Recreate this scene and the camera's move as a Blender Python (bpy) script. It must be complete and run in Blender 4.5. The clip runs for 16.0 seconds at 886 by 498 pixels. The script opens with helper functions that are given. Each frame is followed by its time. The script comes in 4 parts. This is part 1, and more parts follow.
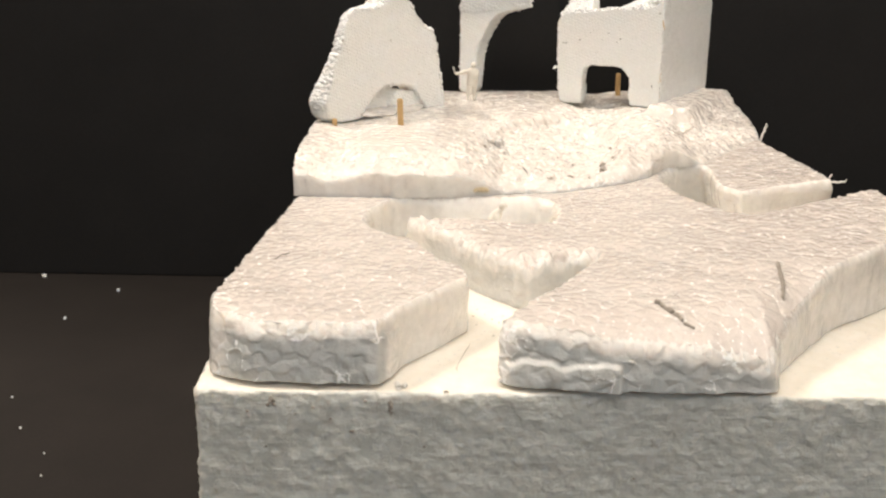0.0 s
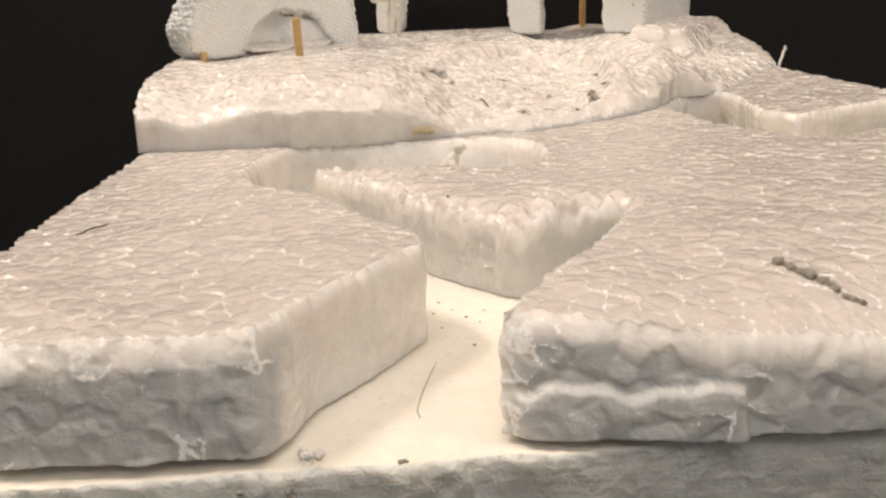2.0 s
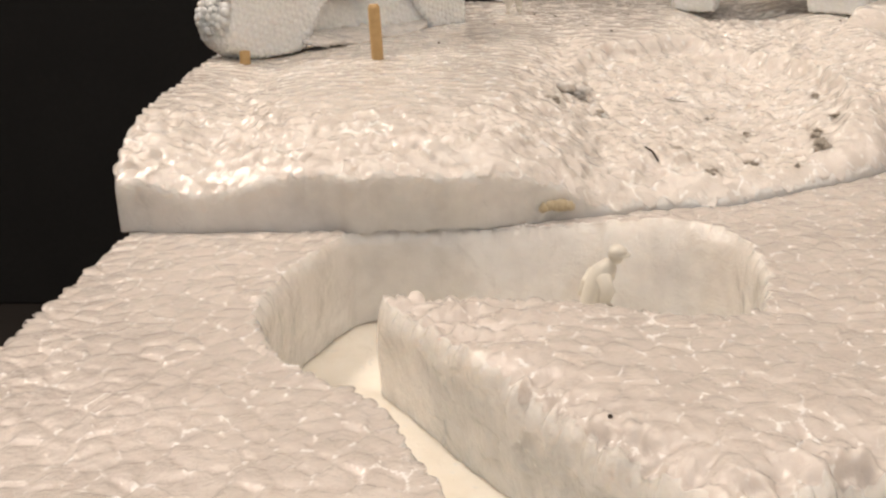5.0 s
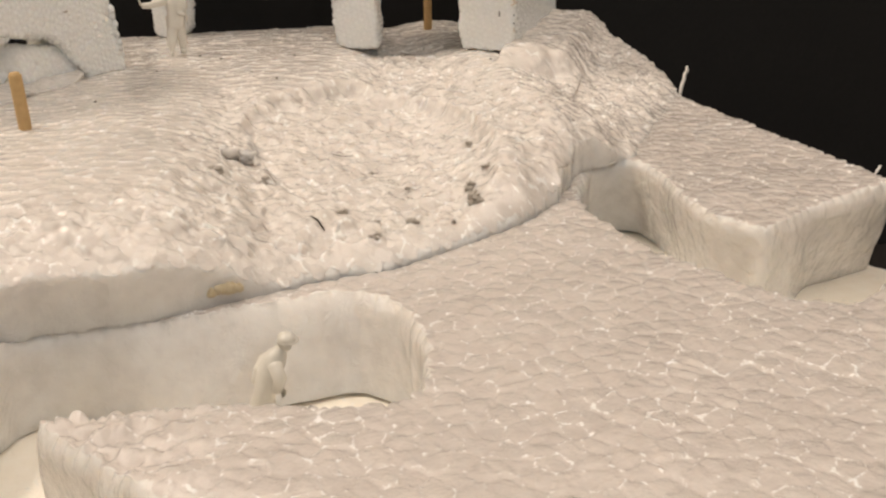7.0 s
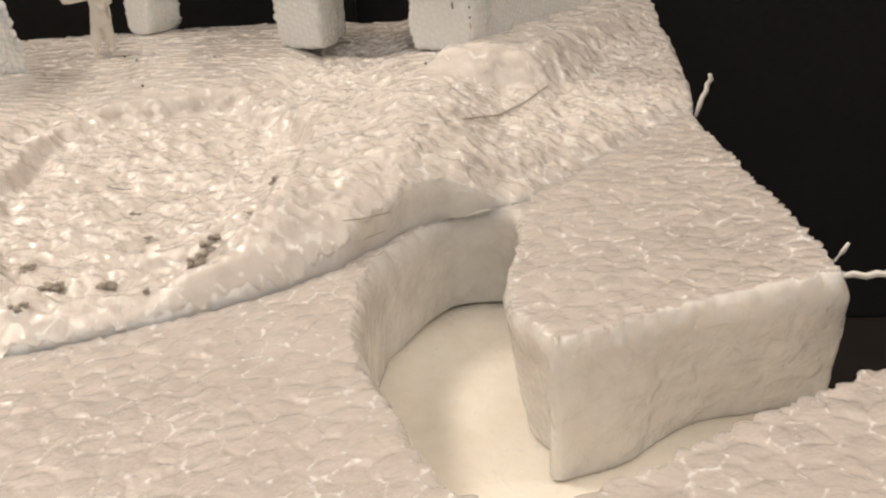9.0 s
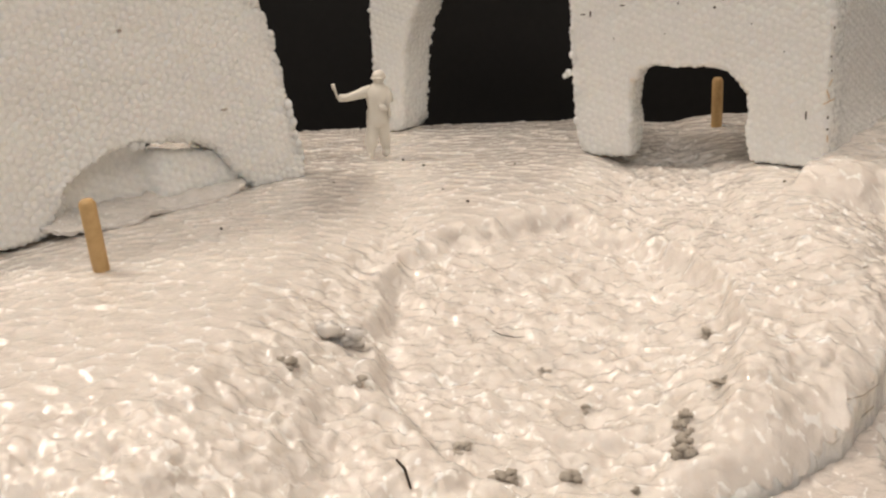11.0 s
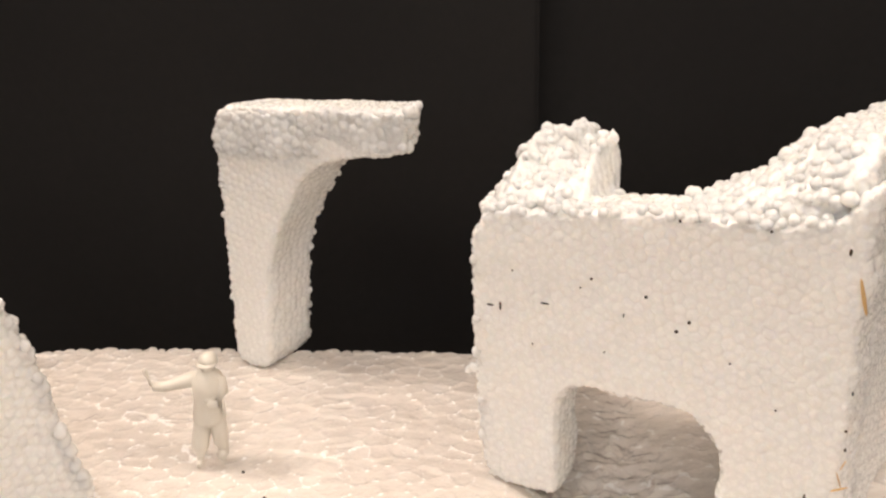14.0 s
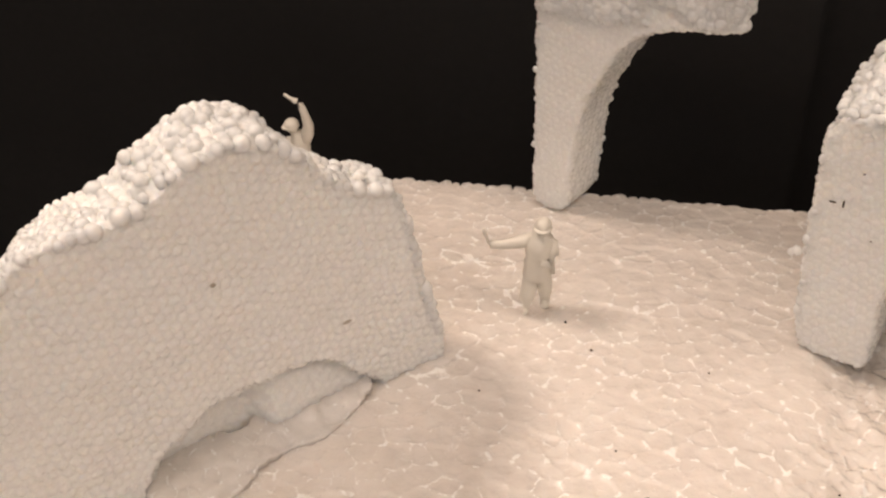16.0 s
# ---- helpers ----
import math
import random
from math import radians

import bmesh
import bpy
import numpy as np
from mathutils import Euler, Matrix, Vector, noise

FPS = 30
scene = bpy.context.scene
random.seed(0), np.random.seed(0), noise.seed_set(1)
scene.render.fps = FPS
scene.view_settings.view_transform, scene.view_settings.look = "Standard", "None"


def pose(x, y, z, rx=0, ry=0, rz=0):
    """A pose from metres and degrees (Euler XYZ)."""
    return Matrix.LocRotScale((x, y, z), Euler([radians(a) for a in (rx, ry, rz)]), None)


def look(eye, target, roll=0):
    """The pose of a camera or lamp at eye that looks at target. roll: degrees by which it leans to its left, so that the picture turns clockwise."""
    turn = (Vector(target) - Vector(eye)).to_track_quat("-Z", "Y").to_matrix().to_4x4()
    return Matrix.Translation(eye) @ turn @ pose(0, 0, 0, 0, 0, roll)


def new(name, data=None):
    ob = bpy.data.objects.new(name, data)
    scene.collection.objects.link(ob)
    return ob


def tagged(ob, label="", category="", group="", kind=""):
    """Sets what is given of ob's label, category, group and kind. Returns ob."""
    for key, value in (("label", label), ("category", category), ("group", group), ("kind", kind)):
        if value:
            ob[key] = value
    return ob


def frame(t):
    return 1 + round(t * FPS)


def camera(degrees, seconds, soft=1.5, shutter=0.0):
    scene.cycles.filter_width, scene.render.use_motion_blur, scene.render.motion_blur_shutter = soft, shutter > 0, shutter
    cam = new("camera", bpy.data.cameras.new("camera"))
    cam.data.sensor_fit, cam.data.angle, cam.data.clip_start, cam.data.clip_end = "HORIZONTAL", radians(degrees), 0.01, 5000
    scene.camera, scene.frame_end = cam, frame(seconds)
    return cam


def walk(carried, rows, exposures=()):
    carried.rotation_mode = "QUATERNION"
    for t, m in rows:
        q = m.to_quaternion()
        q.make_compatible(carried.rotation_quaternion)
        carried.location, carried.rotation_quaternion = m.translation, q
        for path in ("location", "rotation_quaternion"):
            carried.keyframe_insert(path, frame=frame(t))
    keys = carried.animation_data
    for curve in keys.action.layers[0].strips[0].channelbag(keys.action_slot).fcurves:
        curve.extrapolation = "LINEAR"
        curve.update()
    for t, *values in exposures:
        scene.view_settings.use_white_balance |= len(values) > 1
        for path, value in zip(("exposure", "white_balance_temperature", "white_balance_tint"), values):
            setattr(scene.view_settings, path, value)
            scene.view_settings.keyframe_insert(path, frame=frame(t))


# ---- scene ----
cam = camera(49.0, 16.0, soft=2.3)
PATH = [
    (0, -0.04363, -0.26290, 0.20043, 74.728, -0.708, 0.998),
    (0.5, -0.04898, -0.22610, 0.18847, 74.572, -0.529, 0.739),
    (1, -0.05531, -0.18965, 0.17333, 74.605, -0.012, 0.013),
    (1.5, -0.05603, -0.15404, 0.15679, 74.855, 0.707, -1.485),
    (2, -0.04850, -0.13123, 0.15094, 75.648, 1.367, -4.446),
    (2.5, -0.05256, -0.11216, 0.15312, 76.600, 0.473, -6.620),
    (3, -0.05160, -0.09608, 0.15866, 76.543, -0.216, -5.387),
    (3.5, -0.04013, -0.07309, 0.16023, 75.330, 0.446, 0.525),
    (3.7, -0.03695, -0.06455, 0.16080, 74.845, 0.728, 3.250),
    (5.8, -0.05835, -0.01445, 0.17545, 70.087, 2.139, -1.656),
    (6, -0.06026, -0.01599, 0.17932, 70.055, 1.810, -4.894),
    (6.5, -0.05449, -0.01722, 0.17823, 70.312, 0.889, -11.976),
    (7, -0.03876, -0.02031, 0.18209, 70.059, 0.319, -15.575),
    (7.5, -0.01113, -0.01930, 0.18478, 69.806, 0.613, -16.042),
    (8, 0.02800, -0.01091, 0.17928, 69.592, 1.727, -12.000),
    (8.5, 0.05784, 0.00592, 0.17651, 69.301, 2.638, -4.393),
    (9, 0.07254, 0.02849, 0.17413, 69.765, 3.033, 2.761),
    (9.5, 0.06337, 0.04178, 0.17289, 71.339, 2.823, 6.764),
    (10, 0.04418, 0.04809, 0.17143, 73.814, 2.337, 7.962),
    (10.2, 0.03309, 0.04784, 0.17266, 74.447, 2.221, 8.037),
    (12.3, -0.00437, 0.09559, 0.20134, 72.217, 2.539, 0.230),
    (12.5, -0.00097, 0.10223, 0.20502, 72.119, 2.356, 0.441),
    (13, 0.00859, 0.11776, 0.21507, 71.611, 2.137, 1.702),
    (13.5, 0.01798, 0.13394, 0.22038, 71.599, 1.622, 3.605),
    (14, 0.02265, 0.14794, 0.23231, 69.954, 1.175, 5.799),
    (14.5, 0.01255, 0.16251, 0.24193, 65.747, 0.288, 9.238),
    (15, 0.00058, 0.17058, 0.24472, 61.523, 0.715, 12.905),
    (15.5, -0.01094, 0.16720, 0.25298, 57.457, 1.643, 13.922),
    (16, -0.01449, 0.14238, 0.26078, 54.721, 1.928, 13.563),
]
EXPOSURES = [(0, 0.48, 6400, 7), (1.0, 0.27, 6520, 9), (2.0, 0.12, 6640, 10), (3.5, -0.06, 6630, 10), (6, -0.10, 6680, 11), (7, -0.2, 6700, 9), (10, -0.18, 6600, 9), (12.5, -0.02, 6630, 10), (13.5, 0.18, 6670, 12), (14, 0.34, 6740, 13), (15, 0.20, 6960, 16), (15.5, 0.08, 7020, 16), (16, -0.16, 7100, 17)]
walk(cam, [(t, pose(x, y, z, rx, ry, rz)) for t, x, y, z, rx, ry, rz in PATH], EXPOSURES)

# ---- world and lights: a room lit by warm ceiling panels ----
world = bpy.data.worlds.new("world")
scene.world = world
world.use_nodes = True
world.node_tree.nodes["Background"].inputs["Color"].default_value = (1.0, 0.86, 0.70, 1)
world.node_tree.nodes["Background"].inputs["Strength"].default_value = 0.05


def area_lamp(name, eye, target, size_x, size_y, power, colour):
    data = bpy.data.lights.new(name, "AREA")
    data.shape, data.size, data.size_y, data.energy, data.color = "RECTANGLE", size_x, size_y, power, colour
    ob = new(name, data)
    ob.matrix_world = look(eye, target)
    return ob


WARM = (1.0, 0.865, 0.745)
# left panel casts the visible soft shadows, the panels overhead and to the right fill
area_lamp("panel_lamp", (-0.95, 0.46, 1.66), (0, 0.25, 0.1), 0.45, 0.45, 32, WARM)
area_lamp("panel_lamp", (0.05, 0.15, 1.66), (0.05, 0.16, 0.1), 1.0, 0.7, 9, WARM)
# unseen front bank added as fill to brighten faces turned to the camera
area_lamp("panel_lamp", (-0.25, -1.10, 1.58), (0, 0.25, 0.1), 1.7, 0.8, 12, (1.0, 0.92, 0.85))
area_lamp("panel_lamp", (1.25, -0.05, 1.62), (0, 0.2, 0.1), 0.45, 0.9, 14, WARM)
# unseen cool fill lamp added behind the camera to tint the front faces
area_lamp("cool_front_fill", (0.1, -1.90, 0.75), (0, 0.2, 0.1), 1.6, 0.9, 4.5, (0.66, 0.84, 1.0))

# ---- materials ----


def mat(name, colour, rough=0.6):
    m = bpy.data.materials.new(name)
    m.use_nodes = True
    b = m.node_tree.nodes["Principled BSDF"]
    b.inputs["Base Color"].default_value = (*colour, 1)
    b.inputs["Roughness"].default_value = rough
    return m, m.node_tree, b


def node(tree, kind, **inputs):
    n = tree.nodes.new(kind)
    for key, value in inputs.items():
        n.inputs[key.replace("_", " ")].default_value = value
    return n


def foam(name, light, dark, rim, grain, relief, rough=0.4, glow=0.25, scratch=0.0, depth=0.003, flake=0.0, tilt=0.5, film=0.0, sliver=0.10, sharp=0.5, soft_edge=0.15, clear=None):
    """Expanded foam: pale cells whose walls ("rim", carried by the mesh) are whiter and glossier, fine skin wrinkles, faint yellowing."""
    m, tree, b = mat(name, light, rough)
    link = tree.links.new
    co = tree.nodes.new("ShaderNodeTexCoord")
    at = tree.nodes.new("ShaderNodeAttribute")
    at.attribute_name = "rim"
    tone = node(tree, "ShaderNodeTexNoise", Scale=35.0, Detail=5.0, Roughness=0.6)
    patch = node(tree, "ShaderNodeTexNoise", Scale=280.0, Detail=3.0)
    skin = node(tree, "ShaderNodeTexNoise", Scale=1 / grain, Detail=5.0, Roughness=0.65)
    skin.inputs["Distortion"].default_value = 0.6
    for n in (tone, patch, skin):
        link(co.outputs["Object"], n.inputs["Vector"])
    mul = node(tree, "ShaderNodeMath")
    mul.operation = "MULTIPLY"
    link(tone.outputs["Fac"], mul.inputs[0])
    link(patch.outputs["Fac"], mul.inputs[1])
    rng = node(tree, "ShaderNodeMapRange", From_Min=0.12, From_Max=0.42)
    link(mul.outputs["Value"], rng.inputs["Value"])
    body = tree.nodes.new("ShaderNodeMix")
    body.data_type = "RGBA"
    body.inputs["A"].default_value, body.inputs["B"].default_value = (*light, 1), (*dark, 1)
    link(rng.outputs["Result"], body.inputs["Factor"])
    edge = tree.nodes.new("ShaderNodeMix")
    edge.data_type = "RGBA"
    edge.inputs["B"].default_value = (*rim, 1)
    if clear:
        # clear: a greyer colour standing in for shade, where the mesh carries it
        shaded = tree.nodes.new("ShaderNodeAttribute")
        shaded.attribute_name = "face_shade"
        shade_mix = tree.nodes.new("ShaderNodeMix")
        shade_mix.data_type = "RGBA"
        shade_mix.inputs["B"].default_value = (*clear, 1)
        link(shaded.outputs["Fac"], shade_mix.inputs["Factor"])
        link(body.outputs["Result"], shade_mix.inputs["A"])
        body = shade_mix
    link(body.outputs["Result"], edge.inputs["A"])
    # the walls break up into crisp uneven slivers
    fray = node(tree, "ShaderNodeTexNoise", Scale=1100.0, Detail=3.0, Roughness=0.6)
    link(co.outputs["Object"], fray.inputs["Vector"])
    shift = node(tree, "ShaderNodeMath")
    shift.operation = "MULTIPLY_ADD"
    shift.inputs[1].default_value = 0.8
    link(fray.outputs["Fac"], shift.inputs[0])
    link(at.outputs["Fac"], shift.inputs[2])
    crisp = node(tree, "ShaderNodeMapRange", From_Min=sharp + 0.4, From_Max=sharp + 0.4 + soft_edge)
    crisp.interpolation_type = "SMOOTHSTEP"
    link(shift.outputs["Value"], crisp.inputs["Value"])
    if not flake:
        link(crisp.outputs["Result"], edge.inputs["Factor"])
    link(edge.outputs["Result"], b.inputs["Base Color"])
    gloss = node(tree, "ShaderNodeMapRange", To_Min=rough, To_Max=rough * 0.6)
    link(skin.outputs["Fac"], gloss.inputs["Value"])
    shine = tree.nodes.new("ShaderNodeMix")
    link(crisp.outputs["Result"], shine.inputs["Factor"])
    link(gloss.outputs["Result"], shine.inputs["A"])
    shine.inputs["B"].default_value = rough * 0.45
    link(shine.outputs["Result"], b.inputs["Roughness"])
    height = skin.outputs["Fac"]
    if scratch:
        mp = node(tree, "ShaderNodeMapping", Scale=(60.0, 60.0, 900.0))
        link(co.outputs["Object"], mp.inputs["Vector"])
        lines = node(tree, "ShaderNodeTexNoise", Scale=1.0, Detail=4.0, Roughness=0.7)
        link(mp.outputs["Vector"], lines.inputs["Vector"])
        add = node(tree, "ShaderNodeMath")
        add.operation = "MULTIPLY_ADD"
        add.inputs[1].default_value = scratch
        link(lines.outputs["Fac"], add.inputs[0])
        link(skin.outputs["Fac"], add.inputs[2])
        height = add.outputs["Value"]
    bump = node(tree, "ShaderNodeBump", Strength=relief, Distance=grain * 0.5)
    link(height, bump.inputs["Height"])
    if flake:
        # small flakes, each leaning its own way, with thin pale walls
        warp = node(tree, "ShaderNodeTexNoise", Scale=0.8 / flake, Detail=2.0)
        link(co.outputs["Object"], warp.inputs["Vector"])
        sway = node(tree, "ShaderNodeVectorMath")
        sway.operation = "MULTIPLY_ADD"
        sway.inputs[1].default_value = (flake * 1.3,) * 3
        link(warp.outputs["Color"], sway.inputs[0])
        link(co.outputs["Object"], sway.inputs[2])
        near = node(tree, "ShaderNodeTexVoronoi", Scale=1 / flake)
        seam = node(tree, "ShaderNodeTexVoronoi", Scale=1 / flake)
        seam.feature = "DISTANCE_TO_EDGE"
        link(sway.outputs["Vector"], near.inputs["Vector"])
        link(sway.outputs["Vector"], seam.inputs["Vector"])
        way = node(tree, "ShaderNodeVectorMath")
        way.operation = "SUBTRACT"
        link(sway.outputs["Vector"], way.inputs[0])
        link(near.outputs["Position"], way.inputs[1])
        turn = node(tree, "ShaderNodeVectorMath")
        turn.operation = "SUBTRACT"
        turn.inputs[1].default_value = (0.5, 0.5, 0.5)
        link(near.outputs["Color"], turn.inputs[0])
        dot = node(tree, "ShaderNodeVectorMath")
        dot.operation = "DOT_PRODUCT"
        link(way.outputs["Vector"], dot.inputs[0])
        link(turn.outputs["Vector"], dot.inputs[1])
        # the seams gape here and there as pale slivers
        gape = node(tree, "ShaderNodeTexNoise", Scale=0.75 / flake, Detail=2.0, Roughness=0.6)
        link(co.outputs["Object"], gape.inputs["Vector"])
        wide = node(tree, "ShaderNodeMapRange", From_Min=0.40, From_Max=0.75, To_Min=-0.01, To_Max=sliver)
        link(gape.outputs["Fac"], wide.inputs["Value"])
        left = node(tree, "ShaderNodeMath")
        left.operation = "SUBTRACT"
        link(wide.outputs["Result"], left.inputs[0])
        link(seam.outputs["Distance"], left.inputs[1])
        thin = node(tree, "ShaderNodeMapRange", From_Min=0.0, From_Max=0.04, To_Min=0.0, To_Max=0.9)
        link(left.outputs["Value"], thin.inputs["Value"])
        most = node(tree, "ShaderNodeMath")
        most.operation = "MAXIMUM"
        link(crisp.outputs["Result"], most.inputs[0])
        link(most.outputs["Value"], edge.inputs["Factor"])
        rough_at = tree.nodes.new("ShaderNodeAttribute")
        rough_at.attribute_name = "torn"
        torn = node(tree, "ShaderNodeMapRange", To_Min=0.2, To_Max=1.0)
        link(rough_at.outputs["Fac"], torn.inputs["Value"])
        calm = node(tree, "ShaderNodeMapRange", To_Min=1.0, To_Max=0.4)
        link(rough_at.outputs["Fac"], calm.inputs["Value"])
        pale = node(tree, "ShaderNodeMath")
        pale.operation = "MULTIPLY"
        link(thin.outputs["Result"], pale.inputs[0])
        link(calm.outputs["Result"], pale.inputs[1])
        link(pale.outputs["Value"], most.inputs[1])
        slant = node(tree, "ShaderNodeMath")
        slant.operation = "MULTIPLY"
        link(dot.outputs["Value"], slant.inputs[0])
        link(torn.outputs["Result"], slant.inputs[1])
        rise = node(tree, "ShaderNodeMath")
        rise.operation = "MULTIPLY_ADD"
        rise.inputs[1].default_value = flake * 0.03
        link(thin.outputs["Result"], rise.inputs[0])
        lean = node(tree, "ShaderNodeMath")
        lean.operation = "MULTIPLY"
        lean.inputs[1].default_value = tilt
        link(slant.outputs["Value"], lean.inputs[0])
        link(lean.outputs["Value"], rise.inputs[2])
        facet = node(tree, "ShaderNodeBump", Strength=1.0, Distance=1.0)
        link(rise.outputs["Value"], facet.inputs["Height"])
        link(bump.outputs["Normal"], facet.inputs["Normal"])
        bump = facet
    link(bump.outputs["Normal"], b.inputs["Normal"])
    if film:
        # a thin wrinkled skin that glints
        crinkle = node(tree, "ShaderNodeTexNoise", Scale=700.0, Detail=3.0, Roughness=0.55)
        crinkle.inputs["Distortion"].default_value = 1.0
        link(co.outputs["Object"], crinkle.inputs["Vector"])
        fold = node(tree, "ShaderNodeBump", Strength=0.7, Distance=0.0010)
        link(crinkle.outputs["Fac"], fold.inputs["Height"])
        link(bump.outputs["Normal"], fold.inputs["Normal"])
        link(fold.outputs["Normal"], b.inputs["Coat Normal"])
        b.inputs["Coat Weight"].default_value = film
        b.inputs["Coat Roughness"].default_value = 0.14
        b.inputs["Coat IOR"].default_value = 1.6
    b.inputs["Subsurface Weight"].default_value = glow
    b.inputs["Subsurface Radius"].default_value = (1.0, 0.9, 0.8)
    b.inputs["Subsurface Scale"].default_value = depth
    b.inputs["Specular IOR Level"].default_value = 0.6
    return m


FOAM = foam("foam_carved", (0.70, 0.645, 0.60), (0.585, 0.535, 0.495), (0.93, 0.91, 0.89), 0.0014, 0.35, rough=0.26, glow=0.5, depth=0.004, flake=0.0036, tilt=0.30, film=0.8, sliver=0.03, sharp=0.50, soft_edge=0.32)
FOAM_FRESH = foam("foam_fresh_cut", (0.80, 0.75, 0.70), (0.69, 0.64, 0.59), (0.95, 0.93, 0.90), 0.0016, 0.16, rough=0.26, glow=0.55, depth=0.004, flake=0.0029, tilt=0.36, film=0.7, sliver=0.05, sharp=0.50, soft_edge=0.26)
# its clear colour puts the shade of the front faces into the walls
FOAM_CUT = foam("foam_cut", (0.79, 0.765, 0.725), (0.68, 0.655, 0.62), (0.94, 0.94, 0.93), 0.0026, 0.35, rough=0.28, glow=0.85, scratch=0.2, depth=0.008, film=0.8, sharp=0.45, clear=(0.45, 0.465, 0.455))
FOAM_BASE = foam("foam_base", (0.88, 0.84, 0.76), (0.82, 0.77, 0.67), (0.90, 0.88, 0.82), 0.0022, 0.3, rough=0.5, scratch=0.3)
FOAM_SIDE = foam("foam_base_side", (0.83, 0.835, 0.79), (0.73, 0.73, 0.675), (0.82, 0.83, 0.80), 0.0022, 1.0, rough=0.38, glow=0.4, scratch=0.4, film=0.3)
BEADED = foam("foam_beads", (0.92, 0.93, 0.91), (0.885, 0.895, 0.87), (0.90, 0.91, 0.89), 0.0009, 0.12, rough=0.34, film=0.2, glow=0.65, depth=0.0045)


def speckled(name, colour, spot, scale, rough, bump_by=0.15, shine=0.5):
    m, tree, b = mat(name, colour, rough)
    co = tree.nodes.new("ShaderNodeTexCoord")
    n1 = node(tree, "ShaderNodeTexNoise", Scale=scale, Detail=6.0, Roughness=0.65)
    n2 = node(tree, "ShaderNodeTexNoise", Scale=scale * 0.06, Detail=3.0)
    for n in (n1, n2):
        tree.links.new(co.outputs["Object"], n.inputs["Vector"])
    mul = node(tree, "ShaderNodeMath")
    mul.operation = "MULTIPLY"
    tree.links.new(n1.outputs["Fac"], mul.inputs[0])
    tree.links.new(n2.outputs["Fac"], mul.inputs[1])
    mix = tree.nodes.new("ShaderNodeMix")
    mix.data_type = "RGBA"
    mix.inputs["A"].default_value, mix.inputs["B"].default_value = (*colour, 1), (*spot, 1)
    rng = node(tree, "ShaderNodeMapRange", From_Min=0.1, From_Max=0.45)
    tree.links.new(mul.outputs["Value"], rng.inputs["Value"])
    tree.links.new(rng.outputs["Result"], mix.inputs["Factor"])
    tree.links.new(mix.outputs["Result"], b.inputs["Base Color"])
    b.inputs["Specular IOR Level"].default_value = shine
    bump = node(tree, "ShaderNodeBump", Strength=bump_by, Distance=0.0006)
    tree.links.new(n1.outputs["Fac"], bump.inputs["Height"])
    tree.links.new(bump.outputs["Normal"], b.inputs["Normal"])
    return m


BLACK = speckled("black_card", (0.0100, 0.0094, 0.0094), (0.0152, 0.0142, 0.0138), 400.0, 0.75, shine=0.3)
TABLE = speckled("black_table_card", (0.014, 0.0118, 0.0106), (0.021, 0.0175, 0.0157), 500.0, 0.75, shine=0.15)
PLASTER = speckled("room_paint", (0.44, 0.385, 0.325), (0.39, 0.345, 0.295), 30.0, 0.9)
WOOD = speckled("pale_wood", (0.62, 0.42, 0.20), (0.45, 0.28, 0.11), 900.0, 0.55, 0.4)
PLASTIC = speckled("cream_plastic", (0.77, 0.74, 0.67), (0.70, 0.66, 0.58), 600.0, 0.38)
CRUMB = speckled("grey_crumb", (0.49, 0.445, 0.385), (0.31, 0.275, 0.235), 1500.0, 0.85, 0.6)
DARK = speckled("dark_fibre", (0.06, 0.05, 0.04), (0.03, 0.025, 0.02), 1500.0, 0.75, shine=0.15)
FIBRE = speckled("white_fibre", (0.80, 0.78, 0.74), (0.70, 0.68, 0.62), 1500.0, 0.5)
STAIN = speckled("dried_glue", (0.50, 0.40, 0.24), (0.66, 0.58, 0.42), 700.0, 0.4)

# ---- mesh builders ----
MM = 0.001


def part(name, bm, material, parent=None, label="", smooth=True):
    me = bpy.data.meshes.new(name)
    bm.to_mesh(me)
    bm.free()
    if smooth:
        me.polygons.foreach_set("use_smooth", [True] * len(me.polygons))
    me.materials.append(material)
    ob = new(name, me)
    if parent:
        ob.parent = parent
    return tagged(ob, label) if label else ob


def raw(name, verts, faces, material, smooth=True, rim=None, torn=None, face_shade=None, second=None, second_from=0):
    me = bpy.data.meshes.new(name)
    me.from_pydata(np.asarray(verts).tolist(), [], faces)
    if smooth:
        me.polygons.foreach_set("use_smooth", [True] * len(me.polygons))
    me.materials.append(material)
    if second:
        me.materials.append(second)
        me.polygons.foreach_set("material_index", [0] * second_from + [1] * (len(faces) - second_from))
    if rim is not None:
        me.attributes.new("rim", "FLOAT", "POINT").data.foreach_set("value", np.asarray(rim, np.float32))
    if torn is not None:
        me.attributes.new("torn", "FLOAT", "POINT").data.foreach_set("value", np.asarray(torn, np.float32))
    if face_shade is not None:
        me.attributes.new("face_shade", "FLOAT", "POINT").data.foreach_set("value", np.asarray(face_shade, np.float32))
    me.update()
    return new(name, me)


def cell_hash(c):
    """Three numbers in 0..1 for each whole-number cell."""
    h = (c[..., 0] * 73856093) ^ (c[..., 1] * 19349663) ^ (c[..., 2] * 83492791)
    out = []
    for k in (1, 2, 3):
        v = (h * (2654435761 + 40503 * k)) & 0xFFFFFFFF
        v = ((v >> 15) ^ v) * 2246822519 & 0xFFFFFFFF
        v = ((v >> 13) ^ v) & 0xFFFFFFFF
        out.append(v / 4294967295.0)
    return np.stack(out, -1)


